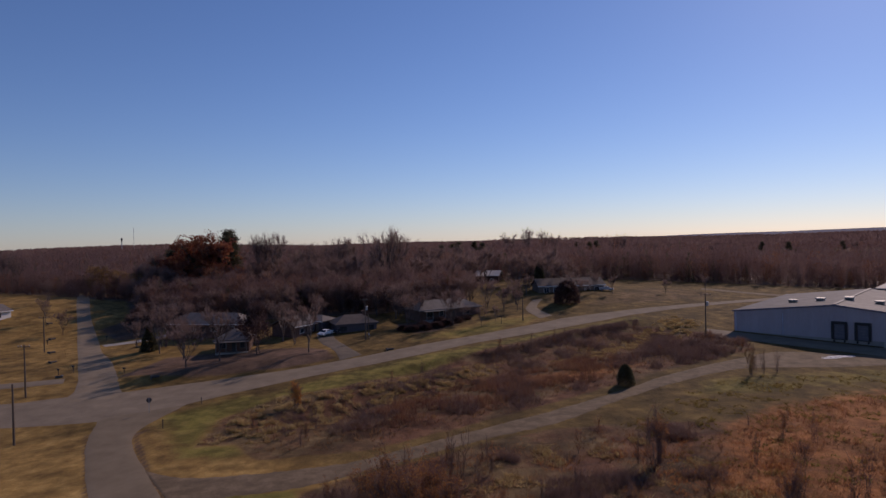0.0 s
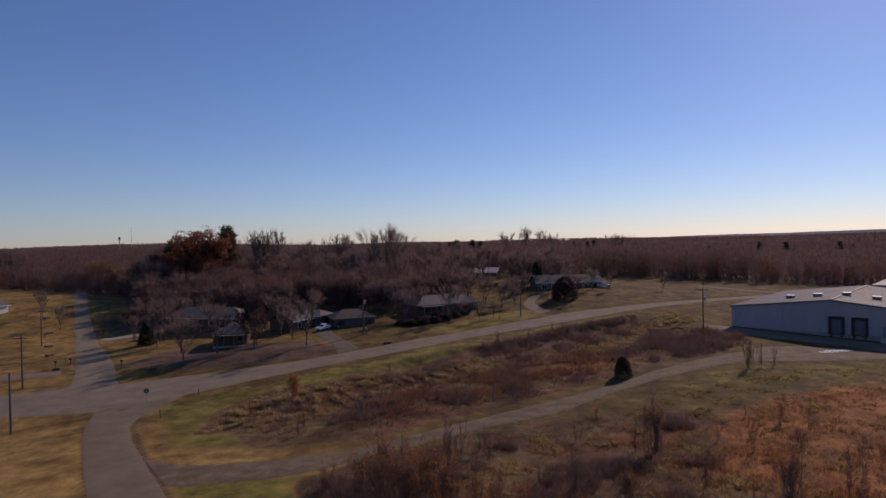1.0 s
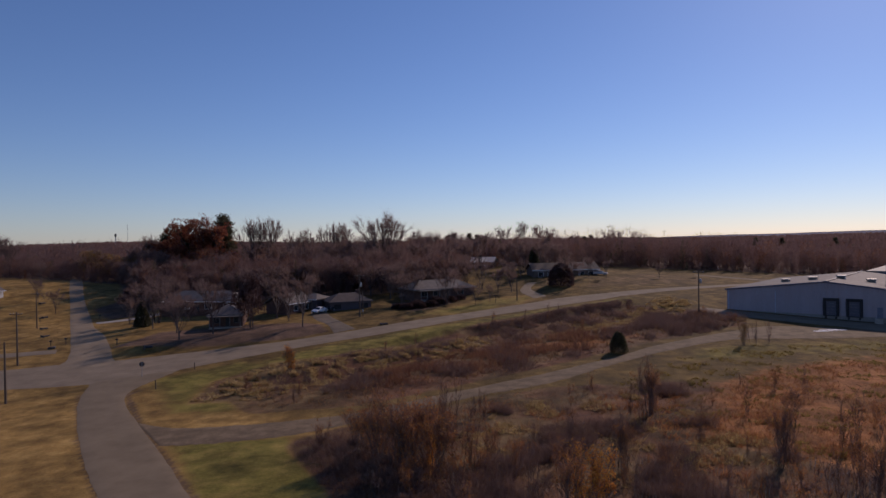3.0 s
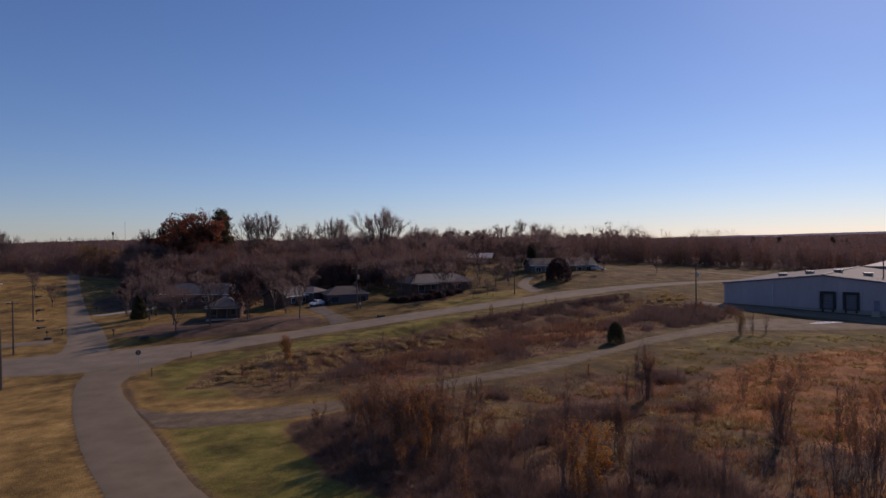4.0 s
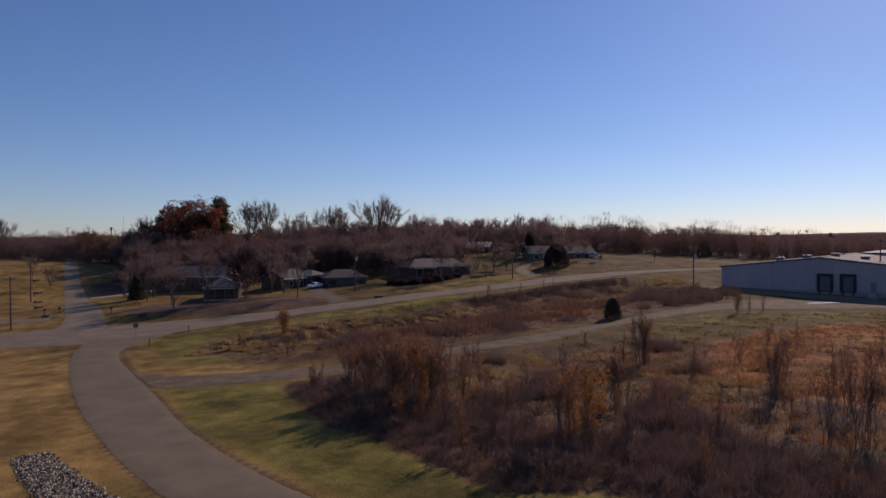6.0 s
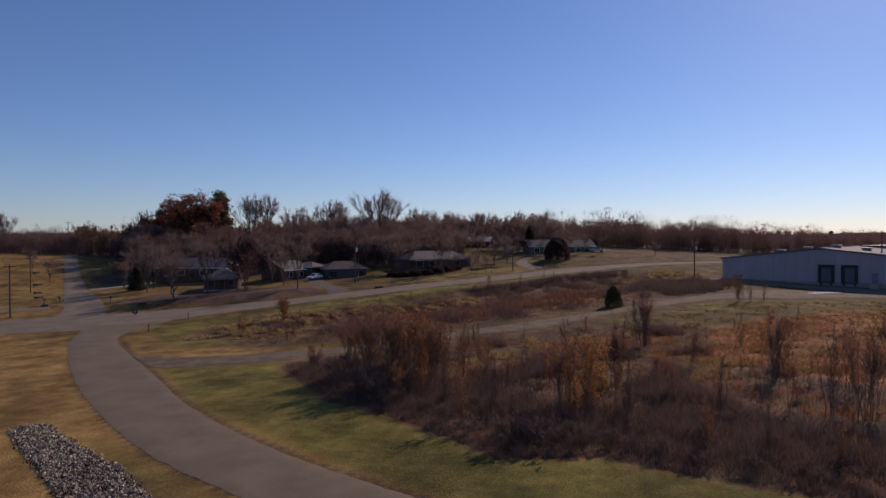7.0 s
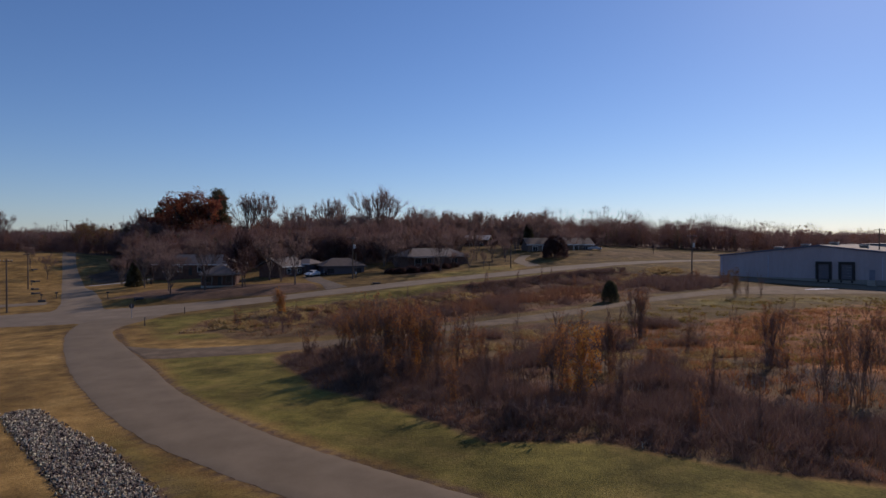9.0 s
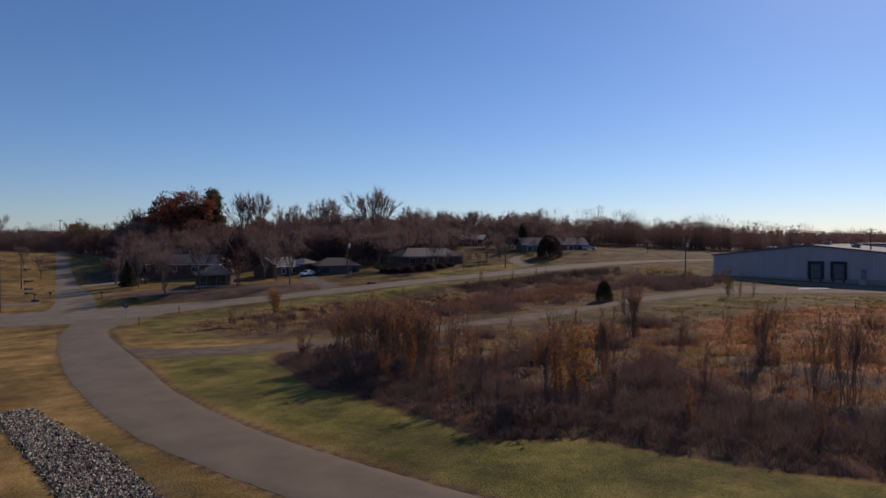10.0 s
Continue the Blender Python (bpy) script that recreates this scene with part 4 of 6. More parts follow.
def limb(verts, faces, p, d, length, r, rng, sides, segs, up, end=0.35, wob=0.13):
    """A bending limb; returns its points."""
    pts = [p.copy()]
    for k in range(segs):
        d = (d + Vector((rng.uniform(-1, 1), rng.uniform(-1, 1), rng.uniform(-0.6, 1))) * wob + Vector((0, 0, up))).normalized()
        pts.append(pts[-1] + d * length / segs)
    add_tube(verts, faces, pts, [r * (1 - (1 - end) * k / segs) for k in range(segs + 1)], sides)
    return pts, d


def bare_tree(seed, h, spread, twigs=5, fork=0.25, stems=1, leaves=None, leaf_size=0.3, leaf_n=0, crown_up=0.07, thick=1.0, fine=8, subs=7, wob=0.10, tw=1.0):
    """Meshes of a leafless tree: trunk with limbs, and a crown of twigs (and leaves that hang on)."""
    rng = random.Random(seed)
    tv, tf, cv, cf, lv, lf = [], [], [], [], [], []
    tips = []
    for s in range(stems):
        d0 = Vector((0, 0, 1)) if stems == 1 else turned(Vector((0, 0, 1)), 0.3, rng)
        base = Vector((0, 0, -0.3)) if stems == 1 else Vector((rng.uniform(-0.4, 0.4), rng.uniform(-0.4, 0.4), -0.3))
        r0 = h * 0.018 * thick / math.sqrt(stems)
        pts, d = limb(tv, tf, base, d0, h * 0.70, r0, rng, 6, 6, 0.04, 0.2, wob)
        n_l = max(6, int(12 / stems))
        for k in range(n_l):
            f = fork + (0.92 - fork) * k / (n_l - 1)
            q = f * (len(pts) - 1)
            i = min(int(q), len(pts) - 2)
            p = pts[i].lerp(pts[i + 1], q - i)
            ang = rng.uniform(0.75, 1.0) * spread * (1.1 - 0.5 * f)
            ll = h * rng.uniform(0.85, 1.0) * (0.98 - 0.70 * f) * 0.62
            lp, ld = limb(tv, tf, p, turned(d0, ang, rng), ll, r0 * 0.42 * (1.1 - 0.6 * f), rng, 4, 5, crown_up, 0.25, wob)
            for j in range(subs):
                g = rng.uniform(0.22, 1.0) * (len(lp) - 1)
                a = min(int(g), len(lp) - 2)
                p2 = lp[a].lerp(lp[a + 1], g - a)
                bl = max(0.12 * h, ll * rng.uniform(0.30, 0.5))
                bp, bd = limb(tv, tf, p2, turned((lp[a + 1] - lp[a]).normalized(), rng.uniform(0.25, 0.65), rng), bl, r0 * 0.10, rng, 3, 3, crown_up, 0.35, wob)
                for m in range(twigs):
                    g = rng.uniform(0.15, 1.0) * 3
                    b = min(int(g), 2)
                    p3 = bp[b].lerp(bp[b + 1], g - b)
                    wd = turned((bp[b + 1] - bp[b]).normalized(), rng.uniform(0.2, 0.6), rng)
                    wl = bl * rng.uniform(0.35, 0.65)
                    e3 = p3 + wd * wl + Vector((0, 0, crown_up * wl))
                    s3 = wd.orthogonal().normalized()
                    s3.rotate(Matrix.Rotation(rng.uniform(0, 3.1), 3, wd))
                    q0 = len(cv)
                    cv.extend((p3 - s3 * 0.034 * tw, p3 + s3 * 0.034 * tw, e3))
                    cf.append((q0, q0 + 1, q0 + 2))
                    tips.append(e3)
                    for o in range(fine):
                        p4 = p3.lerp(e3, rng.uniform(0.15, 0.95))
                        d4 = turned(wd, rng.uniform(0.3, 0.75), rng)
                        e = p4 + d4 * wl * rng.uniform(0.35, 0.7)
                        s4 = d4.orthogonal().normalized() * 0.022 * tw
                        q0 = len(cv)
                        cv.extend((p4 - s4, p4 + s4, e))
                        cf.append((q0, q0 + 1, q0 + 2))
                        tips.append(e)
    if leaf_n:
        for k in range(leaf_n):
            c = rng.choice(tips) + Vector((rng.gauss(0, 1), rng.gauss(0, 1), rng.gauss(0, 1))) * leaf_size * 1.4
            u = Vector((rng.uniform(-1, 1), rng.uniform(-1, 1), rng.uniform(-1, 1))).normalized() * leaf_size * rng.uniform(0.5, 1)
            w = u.orthogonal().normalized() * leaf_size * rng.uniform(0.3, 0.7)
            q0 = len(lv)
            lv.extend((c - u, c + w, c + u, c - w))
            lf.append((q0, q0 + 1, q0 + 2, q0 + 3))
    out = [("trunk", mesh_of("trunk", tv, tf, BARK, True)), ("crown", mesh_of("crown", cv, cf, TWIG))]
    if lv:
        out.append(("leaves", mesh_of("leaves", lv, lf, leaves)))
    return out


def branching_tree(seed, h, trunk=0.2, mains=6, fan=0.8, depth=4, spread=0.42, up=0.05, ratio=0.8, kids=0.25, fine=12, tw=1.0, stems=1, thick=1.0, wob=0.10, twig_m=None, leaves=None, leaf_n=0, leaf_size=0.4, clump=1.0, side=0.35):
    """Meshes of a tree whose limbs fork again and again into a rounded crown of fine twigs."""
    rng = random.Random(seed)
    tv, tf, cv, cf, lv, lf, tips = [], [], [], [], [], [], []
    r0 = h * 0.017 * thick
    first = h * (1 - trunk) * (1 - ratio) / (1 - ratio ** (depth + 1.6))

    def twig(p, d, length, width):
        e = p + d * length + Vector((0, 0, up * length))
        s = d.orthogonal().normalized()
        s.rotate(Matrix.Rotation(rng.uniform(0, 3.1), 3, d))
        q = len(cv)
        cv.extend((p - s * width, p + s * width, e))
        cf.append((q, q + 1, q + 2))
        tips.append(e)

    def grow(p, d, length, r, k):
        pts, e = limb(tv, tf, p, d, length, r, rng, 4 if k < 2 else 3, 3 if k == 1 else 2 if k < 4 else 1, up, 0.7, wob)
        if k >= depth - 1:
            for m in range(fine if k == depth else fine // 3):
                g = rng.uniform(0.2, 1.0) * (len(pts) - 1)
                b = min(int(g), len(pts) - 2)
                twig(pts[b].lerp(pts[b + 1], g - b), turned(e, rng.uniform(0.15, 0.75), rng), length * rng.uniform(0.5, 1.15), 0.024 * tw)
        if 1 < k < depth and rng.random() < side:
            grow(pts[1] if len(pts) > 2 else pts[0].lerp(pts[1], 0.5), turned(e, spread * rng.uniform(1.0, 1.6), rng), length * ratio * rng.uniform(0.6, 0.85), r * 0.5, k + 1)
        if k < depth:
            for m in range(2 + (rng.random() < kids)):
                grow(pts[-1], turned(e, spread * rng.uniform(0.45, 1.2), rng), length * ratio * rng.uniform(0.75, 1.15), r * 0.66, k + 1)

    for s in range(stems):
        d0 = Vector((0, 0, 1)) if stems == 1 else turned(Vector((0, 0, 1)), 0.2, rng)
        base = Vector((0, 0, -0.3)) if stems == 1 else Vector((rng.uniform(-0.4, 0.4), rng.uniform(-0.4, 0.4), -0.3))
        pts, d = limb(tv, tf, base, d0, h * trunk + 0.3, r0 / math.sqrt(stems), rng, 6, 3, 0.04, 0.75, wob * 0.5)
        n_m = max(2, mains // stems)
        turn = rng.uniform(0, 6.28)
        for m in range(n_m):
            ang = fan * math.sqrt((m + 0.5) / n_m)
            a = turn + m * 2.4 + rng.uniform(-0.3, 0.3)
            o = Vector((math.cos(a) * math.sin(ang), math.sin(a) * math.sin(ang), math.cos(ang)))
            grow(pts[-1 if m % 3 else -2], (o + d * 0.2).normalized(), first * rng.uniform(0.9, 1.1), r0 * 0.5, 1)
    if leaf_n:
        centres = [rng.choice(tips) for k in range(max(1, leaf_n // 26))]
        for k in range(leaf_n):
            c = rng.choice(centres) + Vector((rng.uniform(-1, 1), rng.uniform(-1, 1), rng.uniform(-0.8, 0.6))) * clump * 1.25
            u = Vector((rng.uniform(-1, 1), rng.uniform(-1, 1), rng.uniform(-1, 1))).normalized() * leaf_size * rng.uniform(0.5, 1)
            w = u.orthogonal().normalized() * leaf_size * rng.uniform(0.3, 0.7)
            q = len(lv)
            lv.extend((c - u, c + w, c + u, c - w))
            lf.append((q, q + 1, q + 2, q + 3))
    f = h / max(v[2] for v in cv)
    out = []
    for n, vs, fs, m in (("trunk", tv, tf, BARK), ("crown", cv, cf, twig_m or TWIG), ("leaves", lv, lf, leaves)):
        if vs:
            out.append((n, mesh_of(n, [Vector(v) * f for v in vs], fs, m, n == "trunk")))
    return out


def plant(name, parts, x, y, turn, scale, label, group, category="tree", sink=0.0):
    top = thing(name, pose(x, y, hz(x, y) - sink, 0, 0, turn), label, category, group)
    for n, me in parts:
        ob = part(n, me, None, top)
        ob.scale = scale if isinstance(scale, tuple) else (scale,) * 3
    return top


def needle_tree(seed, h, r, n, kind="cone", trunk_to=0.9, leaf=None):
    """A conifer: trunk, short boughs, and many small sprays."""
    rng = random.Random(seed)
    tv, tf, lv, lf = [], [], [], []
    add_tube(tv, tf, [Vector((0, 0, -0.3)), Vector((0.1, 0, h * 0.5)), Vector((0, 0.1, h * trunk_to))], [h * 0.02, h * 0.013, 0.03], 6)
    for k in range(n):
        if kind == "dome":
            a, f = rng.uniform(0, 2 * math.pi), rng.random() ** 0.9
            rad = r * math.sqrt(max(0.0, 1 - (f * 1.02 - 0.12) ** 2 * 1.25)) * rng.uniform(0.75, 1.05) * (1 + 0.22 * noise.noise((math.cos(a) * 1.8, math.sin(a) * 1.8, f * 3 + seed)))
            z = h * f * (1 + 0.1 * noise.noise((math.cos(a) * 1.5, math.sin(a) * 1.5, seed + 9)))
            if rng.random() < 0.45:
                rad *= rng.random() ** 0.5
                z = h * rng.random() ** 0.6 * 0.95 * math.sqrt(max(0.05, 1 - (rad / (r * 1.15)) ** 2))
            c = Vector((math.cos(a) * rad, math.sin(a) * rad, z))
            size = 0.10 * h ** 0.5 * rng.uniform(0.6, 1.4)
        elif kind == "cone":
            f = rng.random() ** 1.4
            z = h * (0.03 + 0.97 * f)
            rad = r * (1 - f) ** 0.75 * rng.uniform(0.72, 1.06) * (0.85 + 0.3 * noise.noise((math.cos(k) * 2, z * 0.8, seed)))
            a = rng.uniform(0, 2 * math.pi)
            rad *= 1 + 0.22 * noise.noise((math.cos(a) * 1.6, math.sin(a) * 1.6, z * 0.6 + seed))
            c = Vector((math.cos(a) * rad, math.sin(a) * rad, z))
            size = 0.10 * h ** 0.5 * rng.uniform(0.6, 1.4)
        else:
            f = (k % 22 + rng.random()) / 22
            rng2 = random.Random(seed * 100 + k % 22)
            a0, z0 = rng2.uniform(0, 2 * math.pi), h * (0.42 + 0.56 * (k % 22) / 22)
            reach = r * (1.05 - 0.75 * (k % 22) / 22) * rng2.uniform(0.45, 1.0)
            c = Vector((math.cos(a0) * reach * 0.75, math.sin(a0) * reach * 0.75, z0 + reach * 0.25))
            g = Vector((rng.gauss(0, 1), rng.gauss(0, 1), rng.gauss(0, 0.55)))
            c = c + g * r * 0.20
            size = 0.085 * h ** 0.5 * rng.uniform(0.6, 1.5)
            a = a0
        u = (Vector((math.cos(a), math.sin(a), rng.uniform(0.2, 1.2))).normalized() + Vector((rng.uniform(-1, 1), rng.uniform(-1, 1), rng.uniform(-1, 1))) * 0.6).normalized() * size
        w = u.cross(Vector((rng.uniform(-1, 1), rng.uniform(-1, 1), rng.uniform(-1, 1)))).normalized() * size * 0.4
        q0 = len(lv)
        lv.extend((c - u * 0.6, c + w, c + u * 1.3, c - w))
        lf.append((q0, q0 + 1, q0 + 2, q0 + 3))
    if kind == "pine":
        for k in range(22):
            rng2 = random.Random(seed * 100 + k)
            a0, z0 = rng2.uniform(0, 2 * math.pi), h * (0.42 + 0.56 * k / 22)
            reach = r * (1.05 - 0.75 * k / 22) * rng2.uniform(0.45, 1.0)
            add_tube(tv, tf, [Vector((0, 0, z0 - 0.2)), Vector((math.cos(a0) * reach * 0.75, math.sin(a0) * reach * 0.75, z0 + reach * 0.25))], [0.09, 0.03], 4)
    return [("trunk", mesh_of("trunk", tv, tf, BARK, True)), ("crown", mesh_of("crown", lv, lf, leaf or NEEDLE))]


YARD = [branching_tree(11, 11, 0.2, 8, 0.75, 5, 0.40, 0.06, ratio=0.78, fine=12, tw=0.72, thick=0.85, wob=0.07, kids=0.15), branching_tree(12, 11, 0.22, 8, 0.62, 5, 0.36, 0.07, ratio=0.78, fine=12, tw=0.72, thick=0.85, wob=0.07, kids=0.15),
        branching_tree(13, 11, 0.1, 9, 0.6, 5, 0.38, 0.07, ratio=0.78, fine=12, tw=0.72, thick=0.85, wob=0.07, kids=0.15, stems=3)]
TALL = [branching_tree(21, 20, 0.22, 7, 0.5, 5, 0.33, 0.07, fine=7, tw=1.3, side=0.4, wob=0.04, thick=1.15), branching_tree(22, 20, 0.2, 7, 0.45, 5, 0.34, 0.07, fine=7, tw=1.3, side=0.4, wob=0.04, thick=1.15),
        branching_tree(23, 20, 0.12, 8, 0.42, 5, 0.33, 0.07, fine=7, tw=1.3, stems=2, side=0.4, wob=0.04, thick=1.15)]
YARD_LABEL = "leafless shade tree with a rounded grey-brown crown on a lawn"
for k, (tx, ty, kind, hgt, wid) in enumerate((
        (-54.6, 131.5, 0, 10.0, 1.3), (-49.4, 136.8, 1, 13.0, 1.15), (-30.4, 138.5, 1, 12.5, 1.0), (-78.3, 159, 2, 7.5, 0.9), (-59, 141, 0, 10.5, 1.2), (-70, 156, 2, 12, 1.4), (-40, 154, 1, 11.5, 1.4), (-89, 183, 0, 8.5, 1.3), (-93, 193, 1, 8.5, 1.3), (-86, 194, 2, 9.5, 1.3), (-83, 182, 1, 8, 1.3), (-97, 202, 0, 8.5, 1.3), (-10, 166, 2, 9, 1.3), (-7.5, 171, 0, 10, 1.3), (-14, 176, 1, 11, 1.4),
        (1.3, 163.5, 2, 10.5, 1.2), (8.9, 161.5, 0, 6.2, 0.8), (13.0, 166.0, 1, 5.0, 0.8), (5.0, 166.5, 0, 5.5, 0.9), (52.8, 200, 1, 6.5, 0.9),
        (-68, 149, 1, 11.0, 1.1), (-64, 153, 0, 9.5, 1.1), (-36, 149.5, 2, 9.0, 1.0), (-20, 181, 0, 11.0, 1.2), (-12, 184, 1, 11.0, 1.2), (-6, 187, 0, 10.0, 1.1),
        (12, 186, 2, 9.5, 1.1), (21, 190, 1, 9.0, 1.1), (26, 203, 0, 8.0, 1.0), (48, 203, 2, 7.0, 1.0), (71, 204, 0, 5.5, 1.0), (88, 214, 1, 6.0, 1.0),
        (-112, 184, 0, 8.0, 1.0), (-124, 195, 1, 8.0, 1.0), (-138, 219, 2, 9.0, 0.8), (-121, 150, 0, 7.5, 1.0), (-130, 158, 1, 9.0, 1.0), (-110, 146, 1, 6.0, 0.9),
        (-80, 187, 1, 11.0, 1.1), (-72, 192, 0, 11.0, 1.1), (-48, 184, 0, 12.0, 1.1), (-40, 189, 1, 12.0, 1.1), (-30, 193, 2, 12.0, 1.1), (-56, 182, 2, 11.0, 1.1))):
    plant("tree", YARD[kind], tx, ty, k * 67, (hgt / 11 * wid, hgt / 11 * wid, hgt / 11), YARD_LABEL, "bare yard trees")
LIGHT = [branching_tree(14, 11, 0.2, 7, 0.8, 4, 0.42, 0.07, fine=26, tw=1.0, kids=0.1, thick=0.8, wob=0.06), branching_tree(15, 11, 0.22, 7, 0.65, 4, 0.40, 0.08, fine=26, tw=1.0, kids=0.1, thick=0.8, wob=0.06),
         branching_tree(16, 11, 0.08, 8, 0.7, 4, 0.40, 0.07, fine=26, tw=1.0, kids=0.1, thick=0.8, wob=0.06, stems=2)]
rng = random.Random(77)
made = 0
while made < 130:
    tx, ty = rng.uniform(-118, 40), rng.uniform(178, 244)
    if tx < -100 and ty < 200 or abs(tx + 62) < 14 and ty < 182 or float(from_line(tx, ty, [(-63, 121), (-145, 252)])) < 15 or bell(tx, ty, 3, 178, 7) > 0.3 or bell(tx, ty, -19, 170, 6) > 0.3 or (tx > 8 and ty < 236 and rng.random() < 0.72):
        continue
    hgt = rng.uniform(7.5, 10.5) + 4.6 * float(step(ty, 195, 225))
    wid = rng.uniform(0.95, 1.3)
    plant("tree", LIGHT[made % 3], tx, ty, rng.uniform(0, 360), (hgt / 11 * wid, hgt / 11 * wid, hgt / 11), "leafless tree with a hazy brown crown among the houses", "bare yard trees")
    made += 1
TALL_LABEL = "tall leafless tree with upswept limbs above the houses"
for k, (tx, ty, kind, hgt) in enumerate(((-70.5, 240, 1, 24), (-65, 241, 0, 23.5), (-56, 243, 2, 18.5), (-51, 246, 0, 18), (-40.5, 240, 0, 20.5), (-37, 243, 1, 20),
        (-28.5, 246, 2, 16.5), (-7, 238, 0, 16.5), (-3, 245, 1, 15.5), (-112, 243, 1, 18.5), (-142, 258, 2, 15), (6, 262, 1, 15),
        (-178, 262, 0, 17), (-186, 266, 1, 18), (-196, 262, 2, 16))):
    plant("tree", TALL[kind], tx, ty, k * 83, hgt / 20, TALL_LABEL, "tall bare trees")
TALL_FAR = branching_tree(25, 20, 0.2, 7, 0.5, 4, 0.32, 0.09, fine=9, tw=2.1, side=0.4, wob=0.05, thick=1.2)
for k, (tx, ty, hgt) in enumerate(((60, 455, 25), (44, 430, 21), (72, 462, 23), (126, 470, 20), (134, 474, 20), (147, 470, 17), (80, 460, 20), (155, 468, 16), (33, 440, 15), (100, 462, 15), (212, 500, 14), (330, 508, 13))):
    plant("tree", TALL_FAR, tx, ty, k * 83, hgt / 20, "tall leafless tree rising above the far woods", "tall bare trees")
VASE = branching_tree(24, 22, 0.12, 12, 0.95, 5, 0.27, 0.085, ratio=0.84, fine=14, tw=1.0, thick=1.3, wob=0.04, kids=0.1, side=0.3)
VASE_WIDE = 1.35 * 21 / 24.5 * 22 / max(2 * max(abs(v.co.x) for v in VASE[1][1].vertices), 1)
for k, (tx, ty, hgt) in enumerate(((-20.5, 230, 24.5),)):
    plant("tree", VASE, tx, ty, 40, (hgt / 22 * VASE_WIDE, hgt / 22 * VASE_WIDE, hgt / 22), "tall leafless tree with a wide vase-shaped crown", "tall bare trees")
OAK = branching_tree(31, 22, 0.2, 7, 0.8, 4, 0.42, 0.04, fine=4, leaves=RED_LEAF, leaf_size=0.46, leaf_n=3800, clump=1.15)
for k, (tx, ty, hgt) in enumerate(((-92, 240, 22), (-87.5, 241, 23.5), (-84.5, 239, 20.5), (-97.5, 241, 18.5), (-102, 243, 17), (-89, 233, 15), (-81, 233, 13), (-106, 244, 14.5), (-95, 235, 14))):
    plant("tree", OAK, tx, ty, k * 51, hgt / 22, "oak holding dense red-brown winter leaves", "red-brown oaks")
GOLD = bare_tree(33, 10, 0.8, 5, 0.15, fine=4, stems=2, leaves=YELLOW_LEAF, leaf_size=0.26, leaf_n=1300)
for k, (tx, ty, hgt) in enumerate(((-134, 245, 12), (-128, 243, 11), (-123, 240, 10), (-139, 250, 12), (-116, 236, 10))):
    plant("tree", GOLD, tx, ty, k * 77, hgt / 10, "small tree with thin yellow-brown leaves at the street's end", "yellow-brown trees")
PINE = needle_tree(41, 22, 5.0, 3600, "pine")
for k, (tx, ty, hgt) in enumerate(((-82.5, 243, 21.8), (-84.5, 247, 23.8), (-81, 240, 17), (-99, 246, 19.2), (-106.5, 246, 17.2), (-103, 248, 18.5),
        (5, 395, 13.5), (9, 402, 14.5), (19, 398, 14.5), (-2, 405, 13), (24, 402, 13.5), (108, 470, 13), (114, 474, 14), (98, 468, 13), (103, 473, 12.5), (256, 510, 13), (275, 505, 12.5), (318, 505, 12))):
    plant("pine_tree", PINE, tx, ty, k * 71, hgt / 22, "tall dark green pine with tufted boughs", "tall pines", "pine tree")
PURPLE_LEAF = leafy(surf("purple_brown_leaves", [(0.075, 0.042, 0.040), (0.115, 0.068, 0.062)], 0.5, 0.9, vary=0.3, island=True))
DOME_DARK = needle_tree(53, 6.5, 3.3, 6500, "dome", 0.7, PURPLE_LEAF)
PEAR = bare_tree(35, 8, 0.9, 6, 0.12, stems=3, leaves=PURPLE_LEAF, leaf_size=0.2, leaf_n=4200, fine=3)
for k, (tx, ty, hgt, wid) in enumerate(((-42.6, 142.2, 12.8, 0.7), (-17.5, 186, 8.2, 1.35), (-28, 188, 8, 1.2), (-92, 188, 7, 1.3), (-84, 196, 8, 1.3))):
    plant("tree", PEAR, tx, ty, k * 73, (hgt / 8 * wid, hgt / 8 * wid, hgt / 8), "dense small tree with dark purple-brown leaves", "dark leafy trees")
CEDAR = needle_tree(51, 6.5, 2.3, 4200)
DOME = needle_tree(52, 6.5, 3.3, 6500, "dome", 0.7)
for tx, ty, hgt, wid, kind in ((-72.2, 153.0, 6.4, 1.0, CEDAR), (32.2, 216, 9.0, 0.42, DOME), (29.6, 105.2, 3.5, 0.78, DOME), (-24, 200, 8, 0.8, DOME)):
    plant("cedar", kind, tx, ty, tx * 9, (hgt / 6.5 * wid, hgt / 6.5 * wid, hgt / 6.5), "dense dark green cedar standing on the grass", "dark cedars", "cedar", 0.1)


plant("tree", DOME_DARK, 36, 188, 320, (6.6 / 6.5 * 1.12, 6.6 / 6.5 * 1.12, 6.6 / 6.5), "dense rounded tree with dark purple-brown leaves beside the road", "dark leafy trees", "tree", 0.1)
for k, (tx, ty, hgt, wid) in enumerate(((-11, 160.5, 1.3, 0.5), (-8.5, 159.5, 1.5, 0.6), (-5.5, 160.5, 1.6, 0.6), (-2.5, 162.5, 1.5, 0.6), (0, 165, 1.6, 0.6), (2.6, 168.2, 1.5, 0.6), (5.2, 171.4, 1.3, 0.5), (-6, 164, 1.5, 0.6), (-1.5, 168, 1.6, 0.6))):
    plant("hedge_shrub", DOME_DARK, tx, ty, k * 67, (wid, wid, hgt / 6.5), "low spreading dark purple-brown shrub in a planted bed", "shrubs in the planted bed", "shrub", 0.1)


